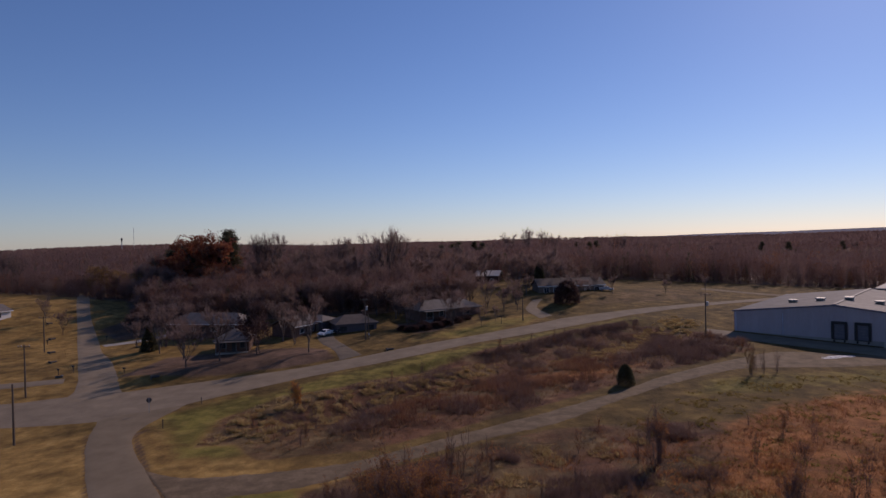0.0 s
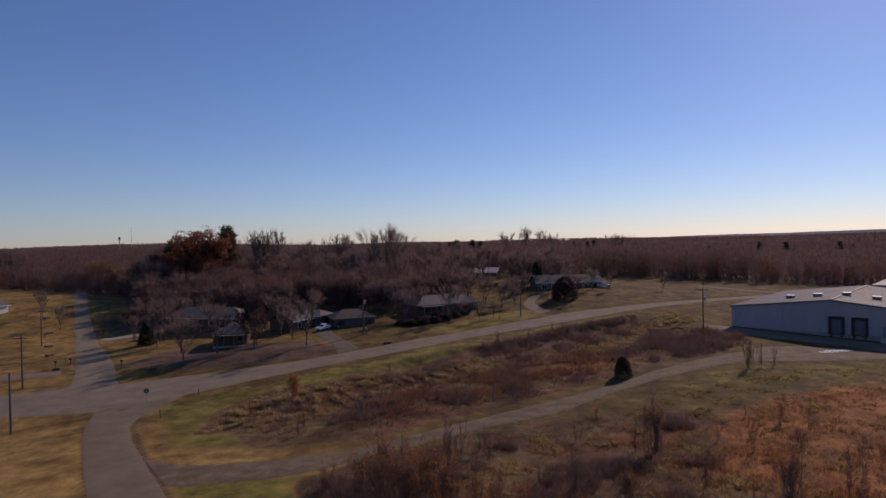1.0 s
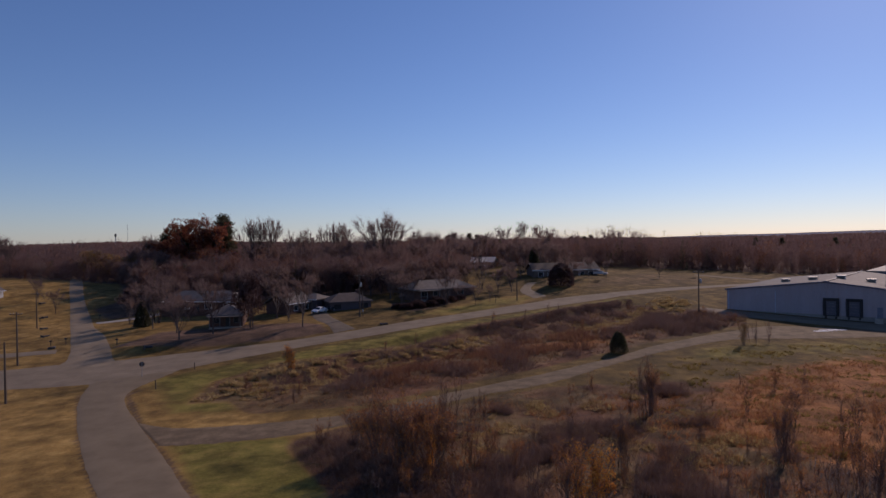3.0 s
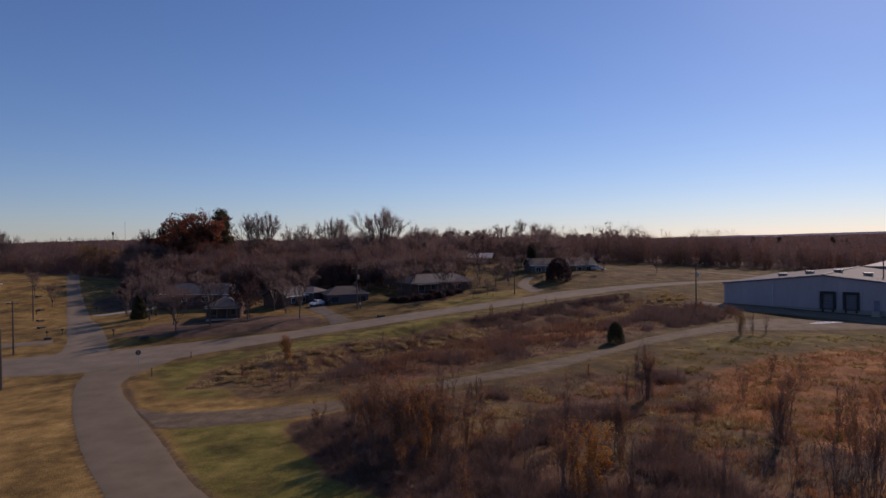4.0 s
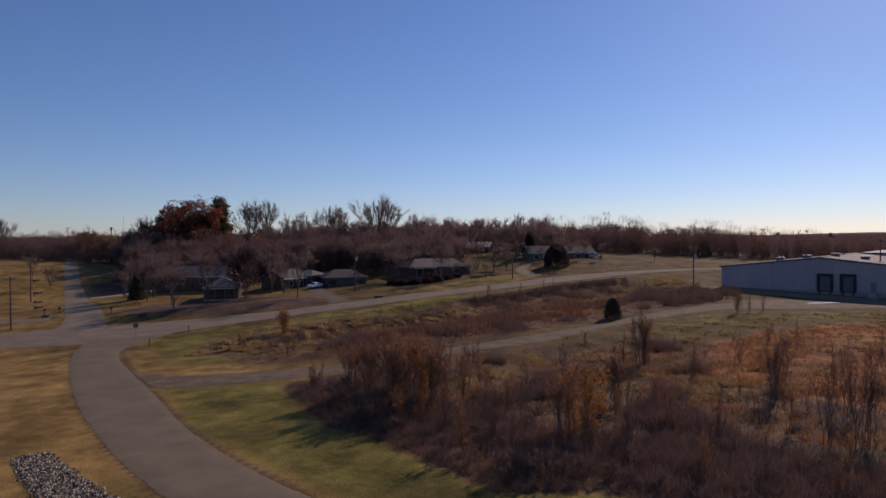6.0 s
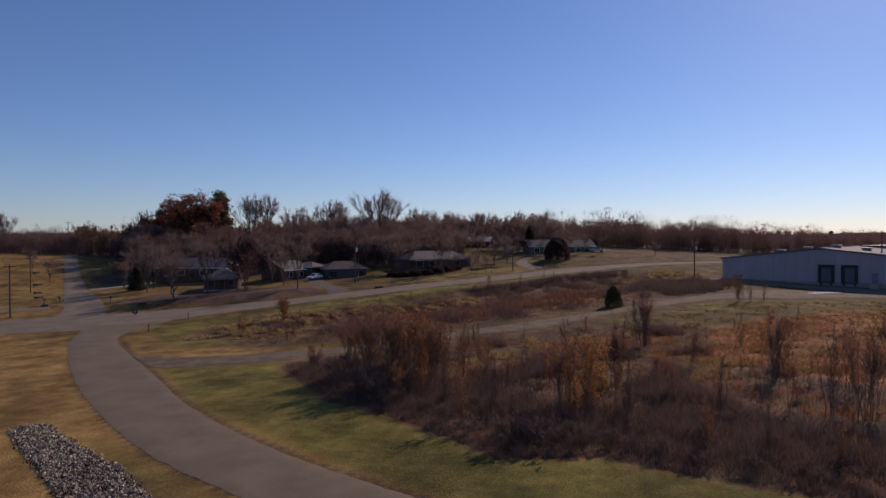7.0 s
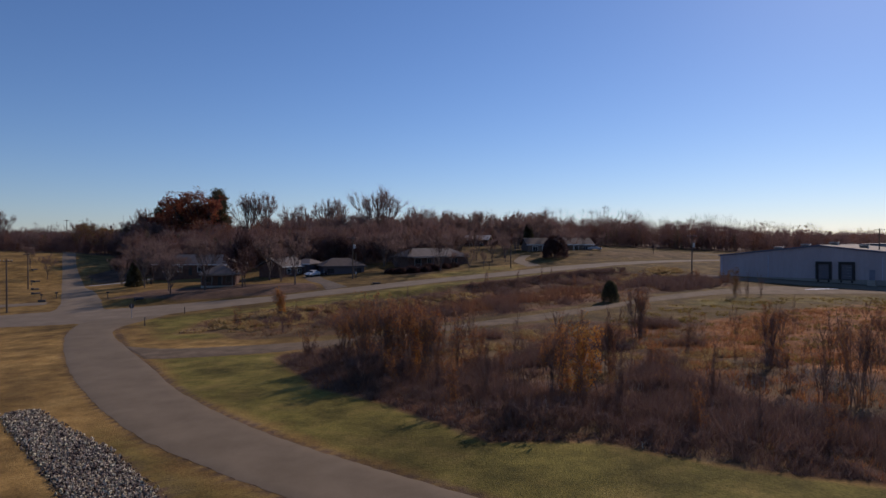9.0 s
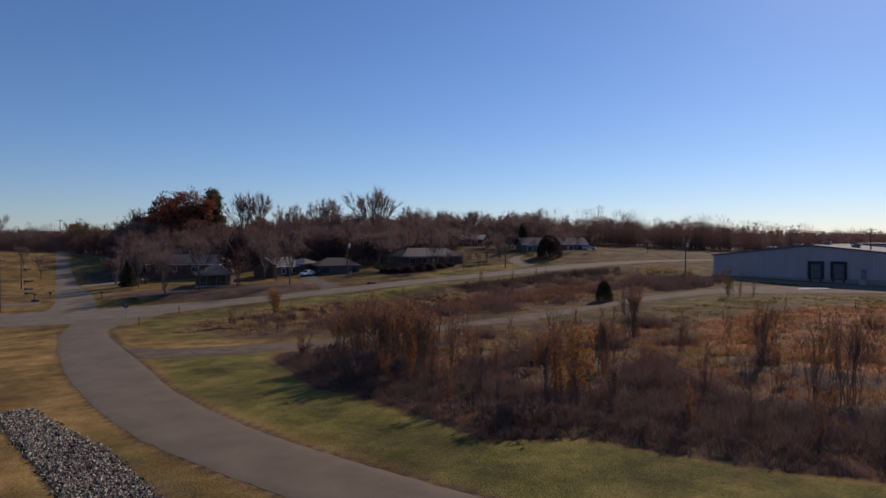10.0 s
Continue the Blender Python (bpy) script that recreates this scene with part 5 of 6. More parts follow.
# ---- far woods ----
def far_woods():
    """Many leafless trees: a thin bole and upswept twigs each; some hold brown leaves, some are evergreen."""
    r = np.random.default_rng(7)
    n = 26000
    rad = np.sqrt(r.uniform(215 ** 2, 900 ** 2, n))
    a = np.radians(r.uniform(-46, 46, n))
    x, y = rad * np.sin(a), rad * np.cos(a)
    edge = y - wood_line(x)
    keep = (edge > r.uniform(0, 7, n)) & (r.random(n) < np.where(edge < 60, 1.0, np.where(rad < 450, 0.72, 0.42)))
    x, y, rad, edge = x[keep], y[keep], rad[keep], edge[keep]
    extra = r.uniform(-190, 190, 1500)
    ey = wood_line(extra) + r.uniform(0, 26, 1500)
    x, y = np.concatenate([x, extra]), np.concatenate([y, ey])
    edge = np.concatenate([edge, ey - wood_line(extra)])
    gx, gy = r.uniform(-114, 6, 1500), r.uniform(188, 244, 1500)
    free = from_line(gx, gy, [(-63, 121), (-145, 252)]) > 15
    for hx, hy in ((-93, 232), (-60, 226), (-38, 218), (-24, 226)):
        free &= np.hypot(gx - hx, (gy - hy) * 1.3) > 9
    gx, gy = gx[free], gy[free]
    x, y, edge = np.concatenate([x, gx]), np.concatenate([y, gy]), np.concatenate([edge, 20 + 0 * gx])
    rad = np.hypot(x, y)
    n = len(x)
    lump = np.array([0.14 * noise.noise((p * 0.01, q * 0.01, 2)) + 0.24 * noise.noise((p * 0.05, q * 0.05, 7)) for p, q in zip(x, y)])
    left = step(-x, 90, 150)
    h = r.uniform(7.4, 11.6, n) * (1 - 0.18 * left + 0.5 * left * step(rad, 400, 460)) * (1 - 0.14 * step(x, 60, 160)) * (1 + lump)
    h = np.where(r.random(n) < 0.12, h * r.uniform(1.15, 1.4, n), h)
    h = np.where((edge < 14) & (r.random(n) < 0.45), h * r.uniform(0.3, 0.6, n), h)
    kind = np.where(r.random(n) < 0.05, 2, np.where(r.random(n) < 0.10, 1, 0))
    z = height(x, y)
    near, mid = edge < 30, rad < 460
    twigs = np.where(near, 210, np.where(mid, 85, 42))
    for k, (name, mat, label) in enumerate((("woodland", TWIG_FAR, "dense leafless reddish-brown woodland reaching to the horizon"), ("leafy_woodland", FAR_LEAF, "far trees holding rust-brown winter leaves"), ("evergreens", NEEDLE, "scattered dark evergreens within the leafless woods"))):
        ids = np.nonzero(kind == k)[0]
        t = np.repeat(ids, twigs[ids])
        m = len(t)
        f = r.random(m) ** (0.8 if k < 2 else 1.2)
        wide = h[t] * (0.23 if k < 2 else 0.17) * (1 + 0.35 * np.sin(t * 1.7))
        if k < 2:
            reach = wide * np.sqrt(r.random(m)) * np.sqrt(np.clip(1 - ((f - 0.55) / 0.5) ** 2, 0.04, 1))
        else:
            reach = wide * np.sqrt(r.random(m)) * np.clip(1.06 - f, 0.05, 1)
        b = r.uniform(0, 2 * np.pi, m)
        px, py, pz = x[t] + np.cos(b) * reach, y[t] + np.sin(b) * reach, z[t] + h[t] * (0.05 + 0.82 * f)
        b = b + r.normal(0, 0.7, m)
        grow = np.where(near[t], 0.13, 0.17) * h[t] * r.uniform(0.5, 1.2, m) * (1.0 if k == 0 else 0.5)
        tilt = r.uniform(0.1, 0.8, m) if k < 2 else r.uniform(0.6, 1.6, m)
        ox, oy, oz = np.cos(b) * np.sin(tilt) * grow, np.sin(b) * np.sin(tilt) * grow, np.cos(tilt) * grow
        w = np.where(near[t], 0.040, np.where(mid[t], 0.085, 0.15)) * r.uniform(0.6, 1.4, m) * (1.0, 3.0, 3.2)[k]
        c = r.uniform(0, np.pi, m)
        wx, wy, wz = np.cos(c) * w, np.sin(c) * w, (0.0 if k == 0 else 0.7) * w * r.uniform(-1, 1, m)
        v = np.stack([np.stack([px - wx, py - wy, pz - wz], -1), np.stack([px + wx, py + wy, pz + wz], -1), np.stack([px + ox, py + oy, pz + oz], -1)], 1).reshape(-1, 3)
        # boles
        s = np.where(near[ids], 0.09, 0.13)
        lean = r.uniform(-0.5, 0.5, len(ids))
        zero = 0 * s
        tops = np.stack([x[ids] + lean, y[ids], z[ids] + h[ids] * 0.9], -1)
        for dx, dy in ((s, zero), (zero, s)):
            q = np.stack([np.stack([x[ids] - dx, y[ids] - dy, z[ids] - 0.2], -1), np.stack([x[ids] + dx, y[ids] + dy, z[ids] - 0.2], -1), tops], 1).reshape(-1, 3)
            v = np.concatenate([v, q])
        if k == 0:
            # beyond the last single trees: clumps of crowns
            m = 5200
            rr, a = 880 * (3800 / 880) ** r.random(m), np.radians(r.uniform(-46, 46, m))
            cx, cy = np.repeat(rr * np.sin(a), 14), np.repeat(rr * np.cos(a), 14)
            w = np.repeat(rr * 0.009, 14)
            qx, qz = cx + r.normal(0, 1, m * 14) * w, height(cx, cy) + r.uniform(1, 10, m * 14) * (1 - np.abs(r.normal(0, 0.15, m * 14)))
            q = np.stack([np.stack([qx - w * 0.22, cy, qz - 2], -1), np.stack([qx + w * 0.22, cy, qz - 1.5], -1), np.stack([qx + r.uniform(-0.15, 0.15, m * 14) * w, cy, qz + r.uniform(1.5, 4, m * 14)], -1)], 1).reshape(-1, 3)
            v = np.concatenate([v, q])
        tagged(new(name, mesh_of(name, v.tolist(), np.arange(len(v)).reshape(-1, 3).tolist(), mat)), label, "woods", kind="stuff")


far_woods()


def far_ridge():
    """The line of hills behind everything, its haze painted in as blue-grey."""
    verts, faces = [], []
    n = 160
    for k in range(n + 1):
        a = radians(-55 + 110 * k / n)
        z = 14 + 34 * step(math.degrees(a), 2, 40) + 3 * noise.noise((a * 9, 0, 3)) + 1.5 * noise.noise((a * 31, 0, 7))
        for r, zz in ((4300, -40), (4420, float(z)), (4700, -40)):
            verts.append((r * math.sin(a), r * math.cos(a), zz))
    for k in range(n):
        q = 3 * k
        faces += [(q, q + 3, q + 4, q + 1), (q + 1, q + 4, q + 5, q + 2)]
    hill = surf("haze_tinted_hills", [(0.17, 0.17, 0.21), (0.21, 0.21, 0.25)], 0.003, 1.0, coord="World")
    tagged(new("backdrop", mesh_of("backdrop", verts, faces, hill, True)), "line of distant wooded hills with blue-grey haze in their colour", "hills", kind="structure")


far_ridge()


# ---- brush field ----
def sapling(seed, h, leaves, leaf_n, stems, size=0.062):
    """A slender upright sapling cluster with side twigs and a few leaves."""
    rng = random.Random(seed)
    v, f, lv, lf = [], [], [], []
    tips = []
    for s in range(stems):
        base = Vector((rng.gauss(0, 0.28), rng.gauss(0, 0.28), -0.2)) if stems > 1 else Vector((0, 0, -0.2))
        hh = h * rng.uniform(0.6, 1.0)
        pts, d = limb(v, f, base, turned(Vector((0, 0, 1)), rng.uniform(0, 0.14), rng), hh, 0.028 * h / 5, rng, 4, 5, 0.05, 0.2)
        for k in range(15):
            q = rng.uniform(0.12, 0.98) * 5
            i = min(int(q), 4)
            p = pts[i].lerp(pts[i + 1], q - i)
            tp, td = limb(v, f, p, turned(Vector((0, 0, 1)), rng.uniform(0.3, 0.75), rng), hh * rng.uniform(0.12, 0.28), 0.014, rng, 3, 2, 0.08, 0.3)
            tips += tp[1:]
            for m in range(4):
                p4 = tp[0].lerp(tp[2], rng.uniform(0.2, 1))
                d4 = turned(td, rng.uniform(0.3, 0.8), rng)
                e = p4 + d4 * hh * rng.uniform(0.04, 0.10)
                s4 = d4.orthogonal().normalized() * 0.011
                q0 = len(v)
                v.extend((p4 - s4, p4 + s4, e))
                f.append((q0, q0 + 1, q0 + 2))
                tips.append(e)
    for k in range(leaf_n):
        c = rng.choice(tips) + Vector((rng.gauss(0, 1), rng.gauss(0, 1), rng.gauss(0, 1))) * size
        u = Vector((rng.uniform(-1, 1), rng.uniform(-1, 1), rng.uniform(-1.2, 0.4))).normalized() * size * rng.uniform(0.6, 1.2)
        w = u.orthogonal().normalized() * size * rng.uniform(0.35, 0.7)
        q0 = len(lv)
        lv.extend((c - u, c + w, c + u, c - w))
        lf.append((q0, q0 + 1, q0 + 2, q0 + 3))
    out = [("stem", mesh_of("stem", v, f, STEM))]
    if lv:
        out.append(("leaves", mesh_of("leaves", lv, lf, leaves)))
    return out


SHRUB = [branching_tree(71, 3, 0.03, 9, 0.85, 3, 0.5, 0.04, fine=20, tw=0.55, stems=3, thick=0.6, kids=0.4, twig_m=STEM), branching_tree(72, 3, 0.03, 10, 0.7, 3, 0.5, 0.05, fine=20, tw=0.55, stems=4, thick=0.6, kids=0.4, twig_m=STEM)]
SHRUB_RUST = branching_tree(73, 5, 0.04, 9, 0.45, 3, 0.42, 0.07, fine=12, tw=0.5, stems=3, thick=0.6, kids=0.3, twig_m=STEM, leaves=RUST_LEAF, leaf_n=1100, leaf_size=0.075, clump=0.32)
SHRUB_LABEL = "dense dark bush of bare purple-brown twigs"
for k, (sx, sy, hgt, wid) in enumerate((
        (-8.6, 56.5, 3.4, 1.2), (-6.8, 53.0, 3.0, 1.3), (-5.4, 50.4, 3.2, 1.2), (-3.6, 48.2, 2.6, 1.3), (-1.6, 46.0, 2.4, 1.3), (0.4, 43.2, 2.6, 1.2), (2.2, 40.6, 2.4, 1.3), (4.2, 38.2, 3.6, 1.2), (6.6, 38.0, 3.8, 1.15), (8.6, 38.0, 3.0, 1.2), (10.8, 37.4, 2.4, 1.3), (12.8, 36.0, 2.2, 1.3), (14.6, 34.2, 2.0, 1.3), (16.6, 33.0, 2.0, 1.3), (18.8, 32.0, 2.0, 1.3), (21.2, 31.4, 1.9, 1.3), (23.6, 30.8, 2.0, 1.3), (26, 30.6, 2.0, 1.3),
        (-4.5, 54, 3.4, 1.2), (-2.5, 51, 3.0, 1.2), (1, 49, 2.6, 1.3), (3, 46, 2.6, 1.3), (5.5, 43.5, 2.8, 1.3), (9, 41, 2.6, 1.3), (12.5, 40, 2.4, 1.3), (16, 38.5, 2.2, 1.3), (19.5, 36.5, 2.2, 1.4), (23, 35.5, 2.2, 1.4), (-12.1, 63, 2.6, 0.9), (-8.2, 58.6, 3.4, 1.1), (-5.6, 51.6, 3.4, 1.1), (0, 62, 2.4, 1.4), (4.5, 55, 2.2, 1.4), (14, 46, 2.2, 1.4), (20, 42, 2.2, 1.4), (25, 39, 2.2, 1.4), (8, 50, 2.2, 1.4), (28, 48, 2.2, 1.4), (-23, 96, 2.0, 1.4), (-19, 90, 2.2, 1.4), (-22.5, 86, 2.0, 1.4), (-13, 99, 2.4, 1.4), (-3, 104, 2.4, 1.5), (5, 110, 2.4, 1.5), (13, 117, 2.2, 1.5), (-8, 92, 2.0, 1.4))):
    low = 0.6 if sy < 50 else 0.85
    plant("bush", SHRUB[k % 2], sx, sy, k * 47, (hgt / 3 * wid * 0.78, hgt / 3 * wid * 0.78, hgt / 3 * low), SHRUB_LABEL, "bushes in the brush", "bush")
for k, (sx, sy, hgt, wid) in enumerate(((-6.2, 56.8, 6.6, 0.8), (-4.0, 55.2, 7.0, 0.85), (-2.2, 57.5, 6.6, 0.8), (-0.2, 54.6, 6.2, 0.8), (-24.6, 102, 4.6, 0.8), (-8.0, 59.5, 5.6, 0.8), (15.5, 54.5, 5.0, 0.7), (23, 70.5, 6.2, 0.7), (29.8, 55.5, 5.4, 0.7), (37, 66, 4.4, 0.8), (9.0, 44.6, 5.6, 0.7), (44, 61, 4.2, 0.8), (31, 44.5, 5.6, 0.7))):
    plant("sapling", SHRUB_RUST, sx, sy, k * 61, (hgt / 5 * wid, hgt / 5 * wid, hgt / 5), "upright twiggy sapling with sparse rust-orange leaves", "saplings in the brush", "sapling")


SAP_BARE = [sapling(61, 5, RUST_LEAF, 40, 4), sapling(62, 5, RUST_LEAF, 60, 6), sapling(63, 5, RUST_LEAF, 30, 3)]
SAP_RUST = [sapling(64, 5, RUST_LEAF, 800, 5), sapling(65, 5, RUST_LEAF, 1150, 6), sapling(66, 5, RUST_LEAF, 500, 3)]
SAP_YELLOW = sapling(69, 5, YELLOW_LEAF, 1300, 4, 0.1)
SAP_ORANGE = [sapling(67, 5, ORANGE_LEAF, 1700, 5, 0.085), sapling(68, 5, ORANGE_LEAF, 1200, 4, 0.08)]
BARE_LABEL = "slender leafless saplings rising from the brush"
RUST_LABEL = "slender saplings with sparse rust-brown leaves"
for k, (sx, sy, kind, hgt) in enumerate((
        (-7.8, 60.5, 3, 6.2), (-6, 58.5, 4, 6.8), (-4, 56, 4, 6.8), (-3, 54, 4, 6.4), (-1.5, 56.5, 4, 6.4), (0.5, 55, 3, 6.0), (-6.5, 62, 4, 6.4), (-0.5, 53.5, 3, 6.0), (-2.5, 62, 3, 6.4), (2.5, 57, 1, 5.6), (-6, 53, 1, 3.6), (-3, 49.5, 4, 3.4), (0.5, 47.5, 1, 3.8), (4, 45, 1, 4.6), (5, 41.5, 1, 3.6), (1.5, 43, 4, 4.0), (12, 40, 1, 3.4), (16, 37, 4, 3.2), (19, 36, 1, 3.4), (22, 34, 4, 3.0), (25, 33, 1, 3.4), (13.5, 44, 1, 5.0),
        (1, 66, 0, 7.0), (0, 69, 1, 5.5), (6.7, 47, 0, 6.4), (8.5, 43, 2, 6.8), (9.6, 43.6, 5, 5.8), (15, 54, 0, 6.4), (16, 55, 3, 5.0), (23.4, 71, 1, 6.6), (22, 69, 0, 6.5), (24, 58.6, 3, 5.0),
        (34, 70, 0, 4.5), (30.5, 55.7, 1, 5.6), (29, 54, 0, 6.0), (26, 46, 3, 5.0), (27, 43, 1, 5.5), (29.3, 43, 0, 7.0), (30.5, 44, 2, 7.0), (33, 50, 4, 5.0), (37, 58, 1, 5.0), (41, 62, 0, 5.2),
        (54, 111, 0, 5.2), (55, 110, 1, 4.4), (58, 111, 0, 4.6), (20, 44, 1, 4.5), (18, 48, 3, 4.2), (12, 60, 1, 4.5), (44, 76, 0, 4.4), (-24.5, 102, 4, 3.8), (-20, 92, 1, 3.5), (4, 56, 3, 4.5), (-1, 58, 1, 5.0))):
    pool = SAP_BARE + SAP_RUST
    plant("sapling", pool[kind], sx, sy, k * 59, (hgt / 5 * 0.95, hgt / 5 * 0.95, hgt / 5), BARE_LABEL if kind < 3 else RUST_LABEL, "saplings in the brush", "sapling")
for k, (sx, sy, kind, hgt) in enumerate(((10.6, 44.5, 0, 5.6), (11.5, 45.5, 1, 5.0), (10.0, 46.5, 1, 5.2), (-24.4, 101.6, 1, 4.4), (-0.9, 55.4, 1, 5.2))):
    plant("sapling", SAP_ORANGE[kind], sx, sy, k * 101, hgt / 5, "small tree with bright orange autumn leaves", "orange saplings", "sapling")
plant("sapling", SAP_YELLOW, 52.2, 108.5, 20, 1.0, "upright sapling with thin yellow-brown leaves beside the track", "saplings in the brush", "sapling")
rng = random.Random(17)
for ring, count, lo, hi in ((BRUSH_NEAR, 85, 1.4, 3.8), (BRUSH_FAR, 95, 1.4, 3.2)):
    made = 0
    while made < count:
        sx, sy = rng.uniform(-28, 75), rng.uniform(30, 155)
        if ring is BRUSH_NEAR and (sy > 84 or sx > 62):
            continue
        if float(inside(sx, sy, ring)) < 1.0:
            continue
        if float(inside(sx, sy, RUST_PATCH)) > 3 and rng.random() < 0.6:
            continue
        kind = rng.choice((0, 1, 2, 3, 4, 5, 1))
        hgt = rng.uniform(lo, hi)
        plant("sapling", (SAP_BARE + SAP_RUST)[kind], sx, sy, rng.uniform(0, 360), (hgt / 5, hgt / 5, hgt / 5), BARE_LABEL if kind < 3 else RUST_LABEL, "saplings in the brush", "sapling")
        made += 1


def tufts(name, rings, count, lo, hi, material, label, blades=7, width=0.022, region=(-30, 24, 110, 160), keep=None, category="grass", seed=3, lean=0.2):
    """Tall grass and weeds: many thin leaning blades in clumps."""
    r = np.random.default_rng(seed)
    x, y = r.uniform(region[0], region[2], count * 12), r.uniform(region[1], region[3], count * 12)
    ok = np.zeros(x.shape, bool)
    for ring in rings:
        ok |= inside(x, y, ring) > 0.2
    if keep is not None:
        ok &= keep(x, y, r)
    x, y = x[ok][:count], y[ok][:count]
    n = len(x)
    z = height(x, y)
    depth = np.max([inside(x, y, ring) for ring in rings], axis=0)
    size = r.uniform(lo, hi, n) * np.clip(0.4 + depth * 0.16, 0.4, 1.0)
    size *= np.array([1.0 + 0.55 * noise.noise((a * 0.3, b * 0.3, seed)) for a, b in zip(x, y)])
    px = np.repeat(x, blades) + r.normal(0, 0.16, n * blades) * np.repeat(size, blades)
    py = np.repeat(y, blades) + r.normal(0, 0.16, n * blades) * np.repeat(size, blades)
    pz = np.repeat(z, blades) - 0.12
    hh = np.repeat(size, blades) * r.uniform(0.5, 1.1, n * blades)
    a, b = r.uniform(0, 2 * np.pi, n * blades), r.uniform(0, np.pi, n * blades)
    tilt = np.abs(r.normal(lean, 0.22 + 0.4 * (lean - 0.2), n * blades)) * hh
    wx, wy = np.cos(b) * width * (0.6 + hh), np.sin(b) * width * (0.6 + hh)
    v = np.stack([np.stack([px - wx, py - wy, pz], -1), np.stack([px + wx, py + wy, pz], -1), np.stack([px + np.cos(a) * tilt, py + np.sin(a) * tilt, pz + hh], -1)], 1).reshape(-1, 3)
    f = np.arange(len(v)).reshape(-1, 3)
    return tagged(new(name, mesh_of(name, v.tolist(), f.tolist(), material)), label, category, kind="stuff")


def clumpy(scale, level, shift=0):
    return lambda x, y, r: np.array([noise.noise((a * scale, b * scale, shift)) for a, b in zip(x, y)]) > level


tufts("tall_grass", [BRUSH_NEAR], 6500, 0.25, 0.75, DRY_GRASS, "tall dry tan grass and weeds in the brush field", region=(-18, 26, 80, 84), lean=0.35)
tufts("tall_grass", [BRUSH_FAR], 4500, 0.3, 0.8, DRY_GRASS, "tall dry tan grass between the road and the track", region=(-30, 76, 66, 160), width=0.03, seed=4, lean=0.35)
tufts("rust_grass", [RUST_PATCH, RUST_PATCH_B], 12000, 0.25, 0.7, FIELD_GRASS, "rust-red dry bunch grass", region=(0, 40, 116, 126), width=0.035, seed=5, keep=clumpy(0.16, -0.12), lean=0.4)
tufts("rust_grass", [BRUSH_NEAR], 4500, 0.3, 0.8, RED_GRASS, "patches of rust-red dry grass in the brush", region=(-18, 26, 70, 84), seed=6, keep=clumpy(0.10, 0.08, 5), lean=0.35)
tufts("thicket", [BRUSH_NEAR], 11000, 0.5, 1.5, STEM, "dense dark thicket of bare twiggy brush", blades=17, lean=0.65, width=0.011, region=(-18, 26, 66, 84), seed=8, keep=lambda x, y, r: (inside(x, y, BRUSH_NEAR) < 11) & (y < 66) & (clumpy(0.2, -0.35, 2)(x, y, r)) | clumpy(0.13, 0.22, 2)(x, y, r) & (inside(x, y, RUST_PATCH) < 2), category="brush")
tufts("thicket", [BRUSH_FAR], 2200, 0.5, 1.8, STEM, "dark thicket of bare twiggy brush below the road", blades=14, lean=0.7, width=0.014, region=(-30, 76, 66, 160), seed=9, keep=clumpy(0.13, 0.2, 4), category="brush")
TUSSOCK_TOP = [(20, 128), (28, 138), (40, 146), (50, 157), (60, 170), (66, 160), (58, 148), (46, 138), (32, 126)]
TUSSOCK_FIELD = [(22, 84), (32, 98), (46, 107), (60, 111), (110, 109), (116, 90), (100, 60), (60, 48), (34, 52), (24, 66)]
TUSSOCK_NEAR = [(-2, 72), (14, 82), (26, 84), (34, 60), (22, 46), (10, 52), (2, 60)]
RED_BRUSH = [(-16, 96), (-8, 108), (6, 119), (18, 127), (32, 131), (38, 122), (26, 108), (12, 97), (-4, 87), (-14, 86)]
tufts("red_brush", [RED_BRUSH], 2400, 0.6, 1.7, MAROON_BRUSH, "upright red-brown brush between the road and the track", blades=8, width=0.022, region=(-18, 84, 40, 133), seed=26, keep=clumpy(0.18, -0.1, 16), category="brush", lean=0.22)
tufts("tussock_grass", [TUSSOCK_BANK], 3000, 0.4, 0.85, STRAW, "pale straw-coloured tussocks on the bank below the road", blades=13, width=0.06, region=(-36, 82, 14, 130), seed=21, keep=clumpy(0.55, 0.1, 11), lean=0.75)
tufts("tussock_grass", [TUSSOCK_TOP], 3000, 0.4, 0.8, STRAW, "pale straw-coloured tussocks beside the warehouse", blades=12, width=0.07, region=(18, 124, 68, 172), seed=22, keep=clumpy(0.5, 0.08, 12), lean=0.75)
tufts("tussock_grass", [TUSSOCK_FIELD], 5200, 0.2, 0.5, OLIVE_TUSSOCK, "olive and tan tussocks across the open field", blades=11, width=0.06, region=(20, 46, 118, 112), seed=23, keep=clumpy(0.25, 0.06, 13), lean=0.8)
tufts("tussock_grass", [TUSSOCK_NEAR], 1700, 0.3, 0.65, STRAW, "pale straw-coloured tussocks between the saplings", blades=12, width=0.04, region=(-4, 44, 36, 86), seed=24, keep=clumpy(0.22, 0.14, 14), lean=0.75)
# Brush on the road bank, set dense to stand in for the slope's shade too.
BANK = [(6, 126), (16, 130.5), (27, 141.5), (36.5, 149.5), (48, 157), (50, 163.5), (38, 156.3), (28, 149.5), (17.5, 140), (7, 132.5)]
YARD_BRUSH = [(47, 151), (60, 148), (66.5, 137), (59.5, 124.5), (48, 118.5), (38, 115), (36, 124)]
tufts("thicket", [BANK], 2000, 0.5, 1.6, STEM, "bare brush thicket, thickened to darken the shaded bank below the road", blades=14, lean=0.7, width=0.016, region=(4, 124, 52, 166), seed=12, keep=clumpy(0.25, -0.3, 6), category="brush")
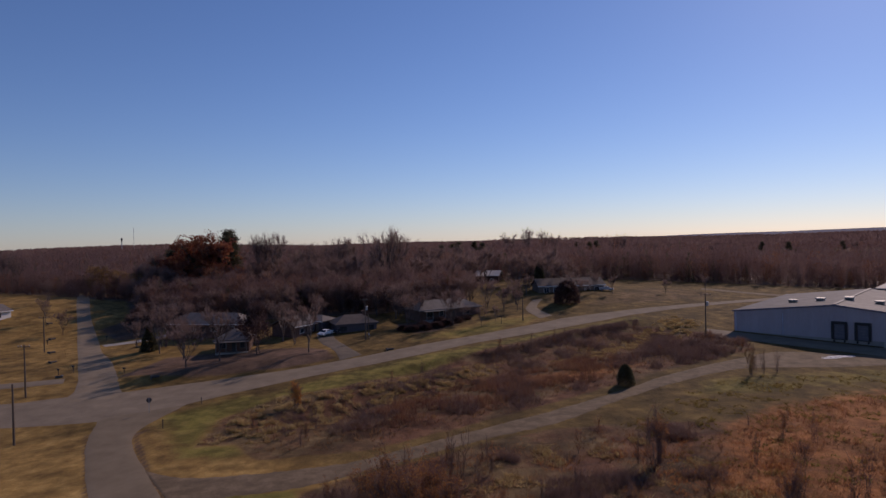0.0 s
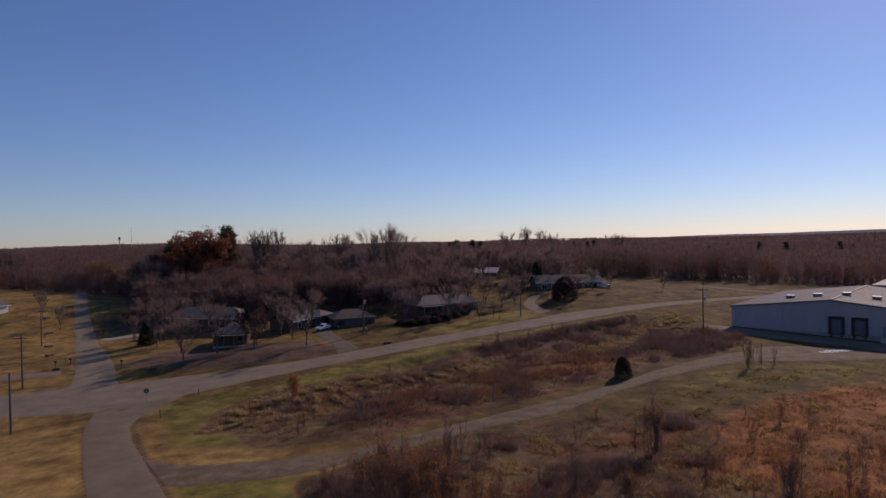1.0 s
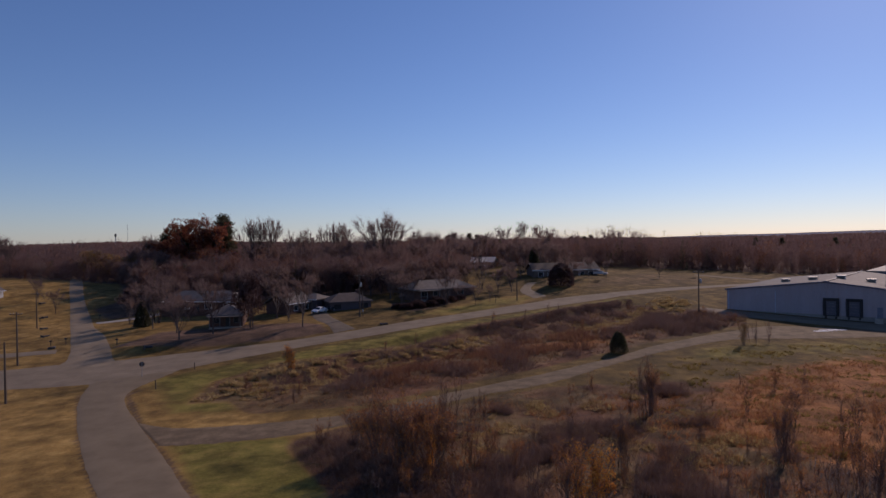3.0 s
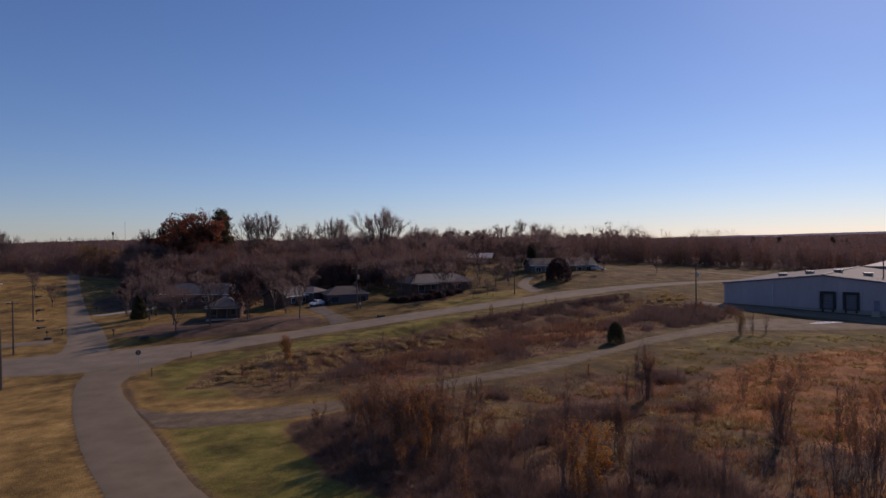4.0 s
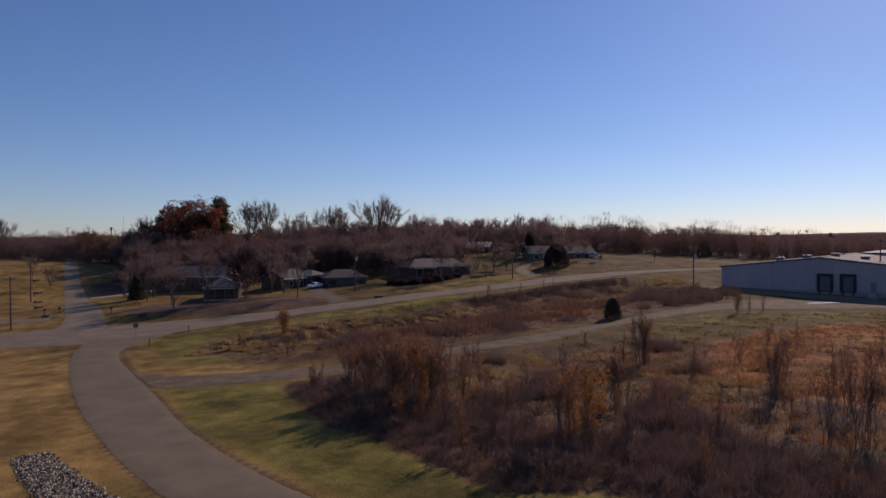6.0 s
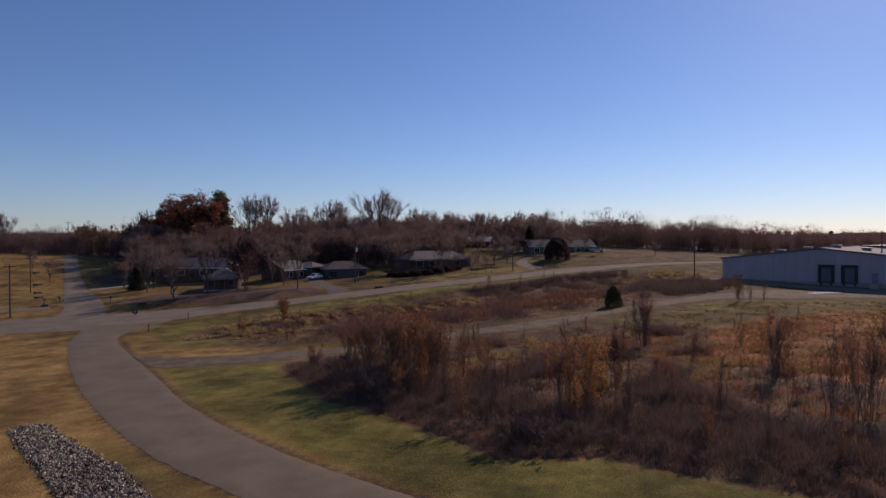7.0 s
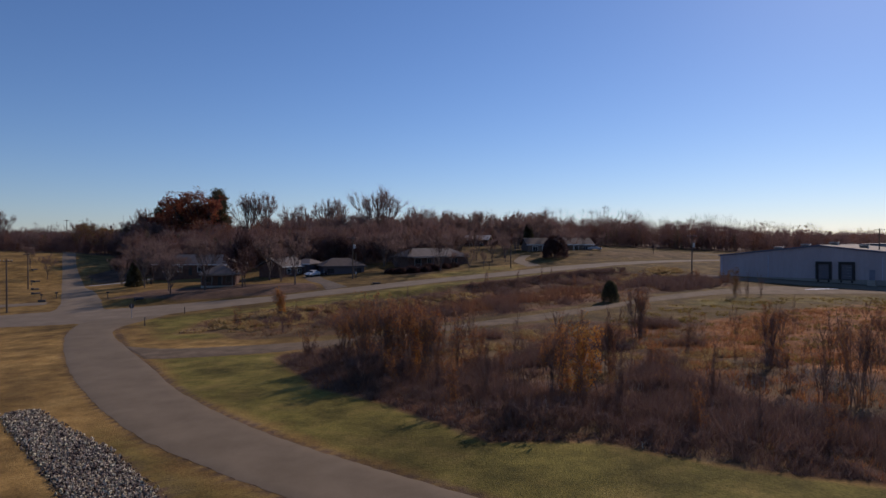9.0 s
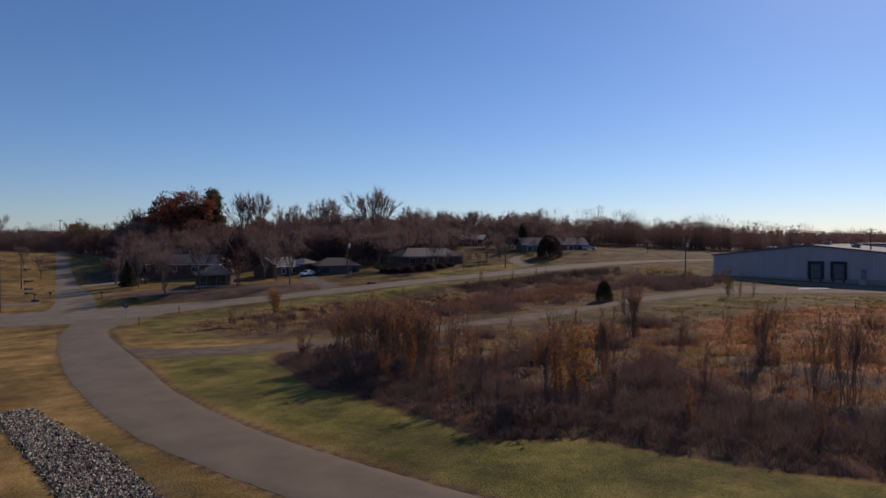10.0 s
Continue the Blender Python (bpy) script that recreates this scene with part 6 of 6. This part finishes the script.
tufts("thicket", [YARD_BRUSH], 1300, 0.6, 2.3, STEM, "hazy brown thicket of bare brush beside the warehouse", blades=14, lean=0.6, width=0.014, region=(34, 112, 70, 154), seed=13, keep=clumpy(0.16, -0.05, 7), category="brush")
TRACK_EDGE = [[(-17, 74.6), (-10.7, 76.6), (-3, 81.6), (4.9, 86.6), (15.4, 93.4), (26.8, 101.8), (41, 113.1), (55, 121.6), (55, 120.2), (41, 111.6), (26.8, 100.4), (15.4, 92), (4.9, 85.2), (-3, 80.2), (-10.7, 75.2), (-17, 73.4)],
              [(-16, 69.3), (-10, 72.8), (-1.5, 78.4), (6, 83), (15.5, 88.2), (27.5, 98.6), (39.5, 107.3), (52, 114.3), (61, 114.8), (61, 113.2), (52, 112.7), (39.5, 105.7), (27.5, 97), (15.5, 86.6), (6, 81.4), (-1.5, 76.8), (-10, 71.2), (-16, 67.8)]]
tufts("track_grass", TRACK_EDGE, 1900, 0.25, 0.55, OLIVE_TUSSOCK, "tufts of olive and tan grass spilling over the track's edges", blades=9, width=0.04, region=(-18, 66, 62, 123), seed=25, keep=clumpy(0.35, -0.15, 15), lean=0.6)
DITCH = [(-82, 130), (-78, 133), (-103, 174), (-126, 212), (-131, 211), (-107, 172)]
tufts("ditch_weeds", [DITCH], 1600, 0.12, 0.38, DRY_GRASS, "strip of brown weeds along the street ditch", region=(-135, 128, -76, 216), width=0.05, seed=10, keep=clumpy(0.2, -0.1, 3))
tufts("lawn_tufts", [GREEN_STRIP, GREEN_CORNER], 8000, 0.07, 0.2, GREEN_GRASS, "short uneven tufts of olive lawn grass", blades=4, width=0.012, region=(-50, 16, 30, 112), seed=14,
      keep=lambda x, y, r: (from_line(x, y, [(0.5 * (a[0] + b[0]), 0.5 * (a[1] + b[1])) for a, b in zip(ROAD_L, ROAD_R)]) > 5.2) & (from_line(x, y, [(-33, 71), (-23, 70), (-13.5, 71.5), (-2, 79)]) > 4.2))
VERGE_LEFT = [(-56, 92), (-53, 86), (-43, 69), (-35, 56), (-27, 48.5), (-32, 52), (-46, 62), (-62, 84)]
tufts("lawn_tufts", [VERGE_LEFT], 3500, 0.07, 0.22, DRY_GRASS, "short uneven tufts of golden dry grass", blades=4, width=0.012, region=(-64, 46, -26, 94), seed=15)
tufts("weed_heads", [BRUSH_NEAR], 1000, 0.6, 1.1, SEED_HEAD, "pale fluffy seed heads on dry weeds", blades=2, region=(-5, 28, 50, 60), width=0.02, seed=7, keep=clumpy(0.2, 0.15, 9))


# ---- rip-rap ----
def rip_rap():
    rng = random.Random(23)
    ring = STONE_BED
    verts, faces = [], []
    iv = [Vector(p) for p in ((1, 0, 0), (-1, 0, 0), (0, 1, 0), (0, -1, 0), (0, 0, 1), (0, 0, -1))]
    jf = [(0, 2, 4), (2, 1, 4), (1, 3, 4), (3, 0, 4), (2, 0, 5), (1, 2, 5), (3, 1, 5), (0, 3, 5)]
    made = 0
    while made < 10000:
        x, y = rng.uniform(-31, -7), rng.uniform(22, 47)
        if float(inside(x, y, ring)) < -0.45 * rng.random() ** 3:
            continue
        made += 1
        s = rng.uniform(0.04, 0.12)
        rot = Euler((rng.uniform(0, 6), rng.uniform(0, 6), rng.uniform(0, 6))).to_matrix()
        c = Vector((x, y, hz(x, y) + s * 0.25 + rng.uniform(0, 0.12)))
        q = len(verts)
        for p in iv:
            verts.append(c + rot @ Vector((p.x * s * rng.uniform(0.8, 1.3), p.y * s * rng.uniform(0.7, 1.1), p.z * s * rng.uniform(0.5, 0.9))))
        faces.extend(tuple(q + i for i in f) for f in jf)
    tagged(new("rip_rap", mesh_of("rip_rap", verts, faces, STONE)), "bed of broken grey-white rip-rap stones beside the road", "stones", kind="stuff")


rip_rap()
rubble_rng = random.Random(29)
rv, rf = [], []
for k in range(150):
    a, q = rubble_rng.uniform(0, 6.28), math.sqrt(rubble_rng.random())
    x, y, sz = 74.8 + 3.6 * q * math.cos(a) + 0.6 * math.sin(a), 121.0 + 1.1 * q * math.sin(a) + 0.5 * q * math.cos(a), rubble_rng.uniform(0.08, 0.3)
    b = len(rv)
    z = hz(x, y) + 0.09
    rv += [Vector((x + sz * math.cos(t) * rubble_rng.uniform(0.7, 1.2), y + sz * math.sin(t), z)) for t in (0.2, 1.4, 2.7, 3.9, 5.2)] + [Vector((x, y, z + sz * rubble_rng.uniform(0.12, 0.3)))]
    rf += [(b + i, b + (i + 1) % 5, b + 5) for i in range(5)]
tagged(new("rubble", mesh_of("rubble", rv, rf, surf("pale_rubble", [(0.7, 0.69, 0.66), (0.86, 0.85, 0.82)], 2.0, 0.8, vary=0.15, island=True))), "low heap of pale broken rubble on the yard", "rubble", kind="stuff")
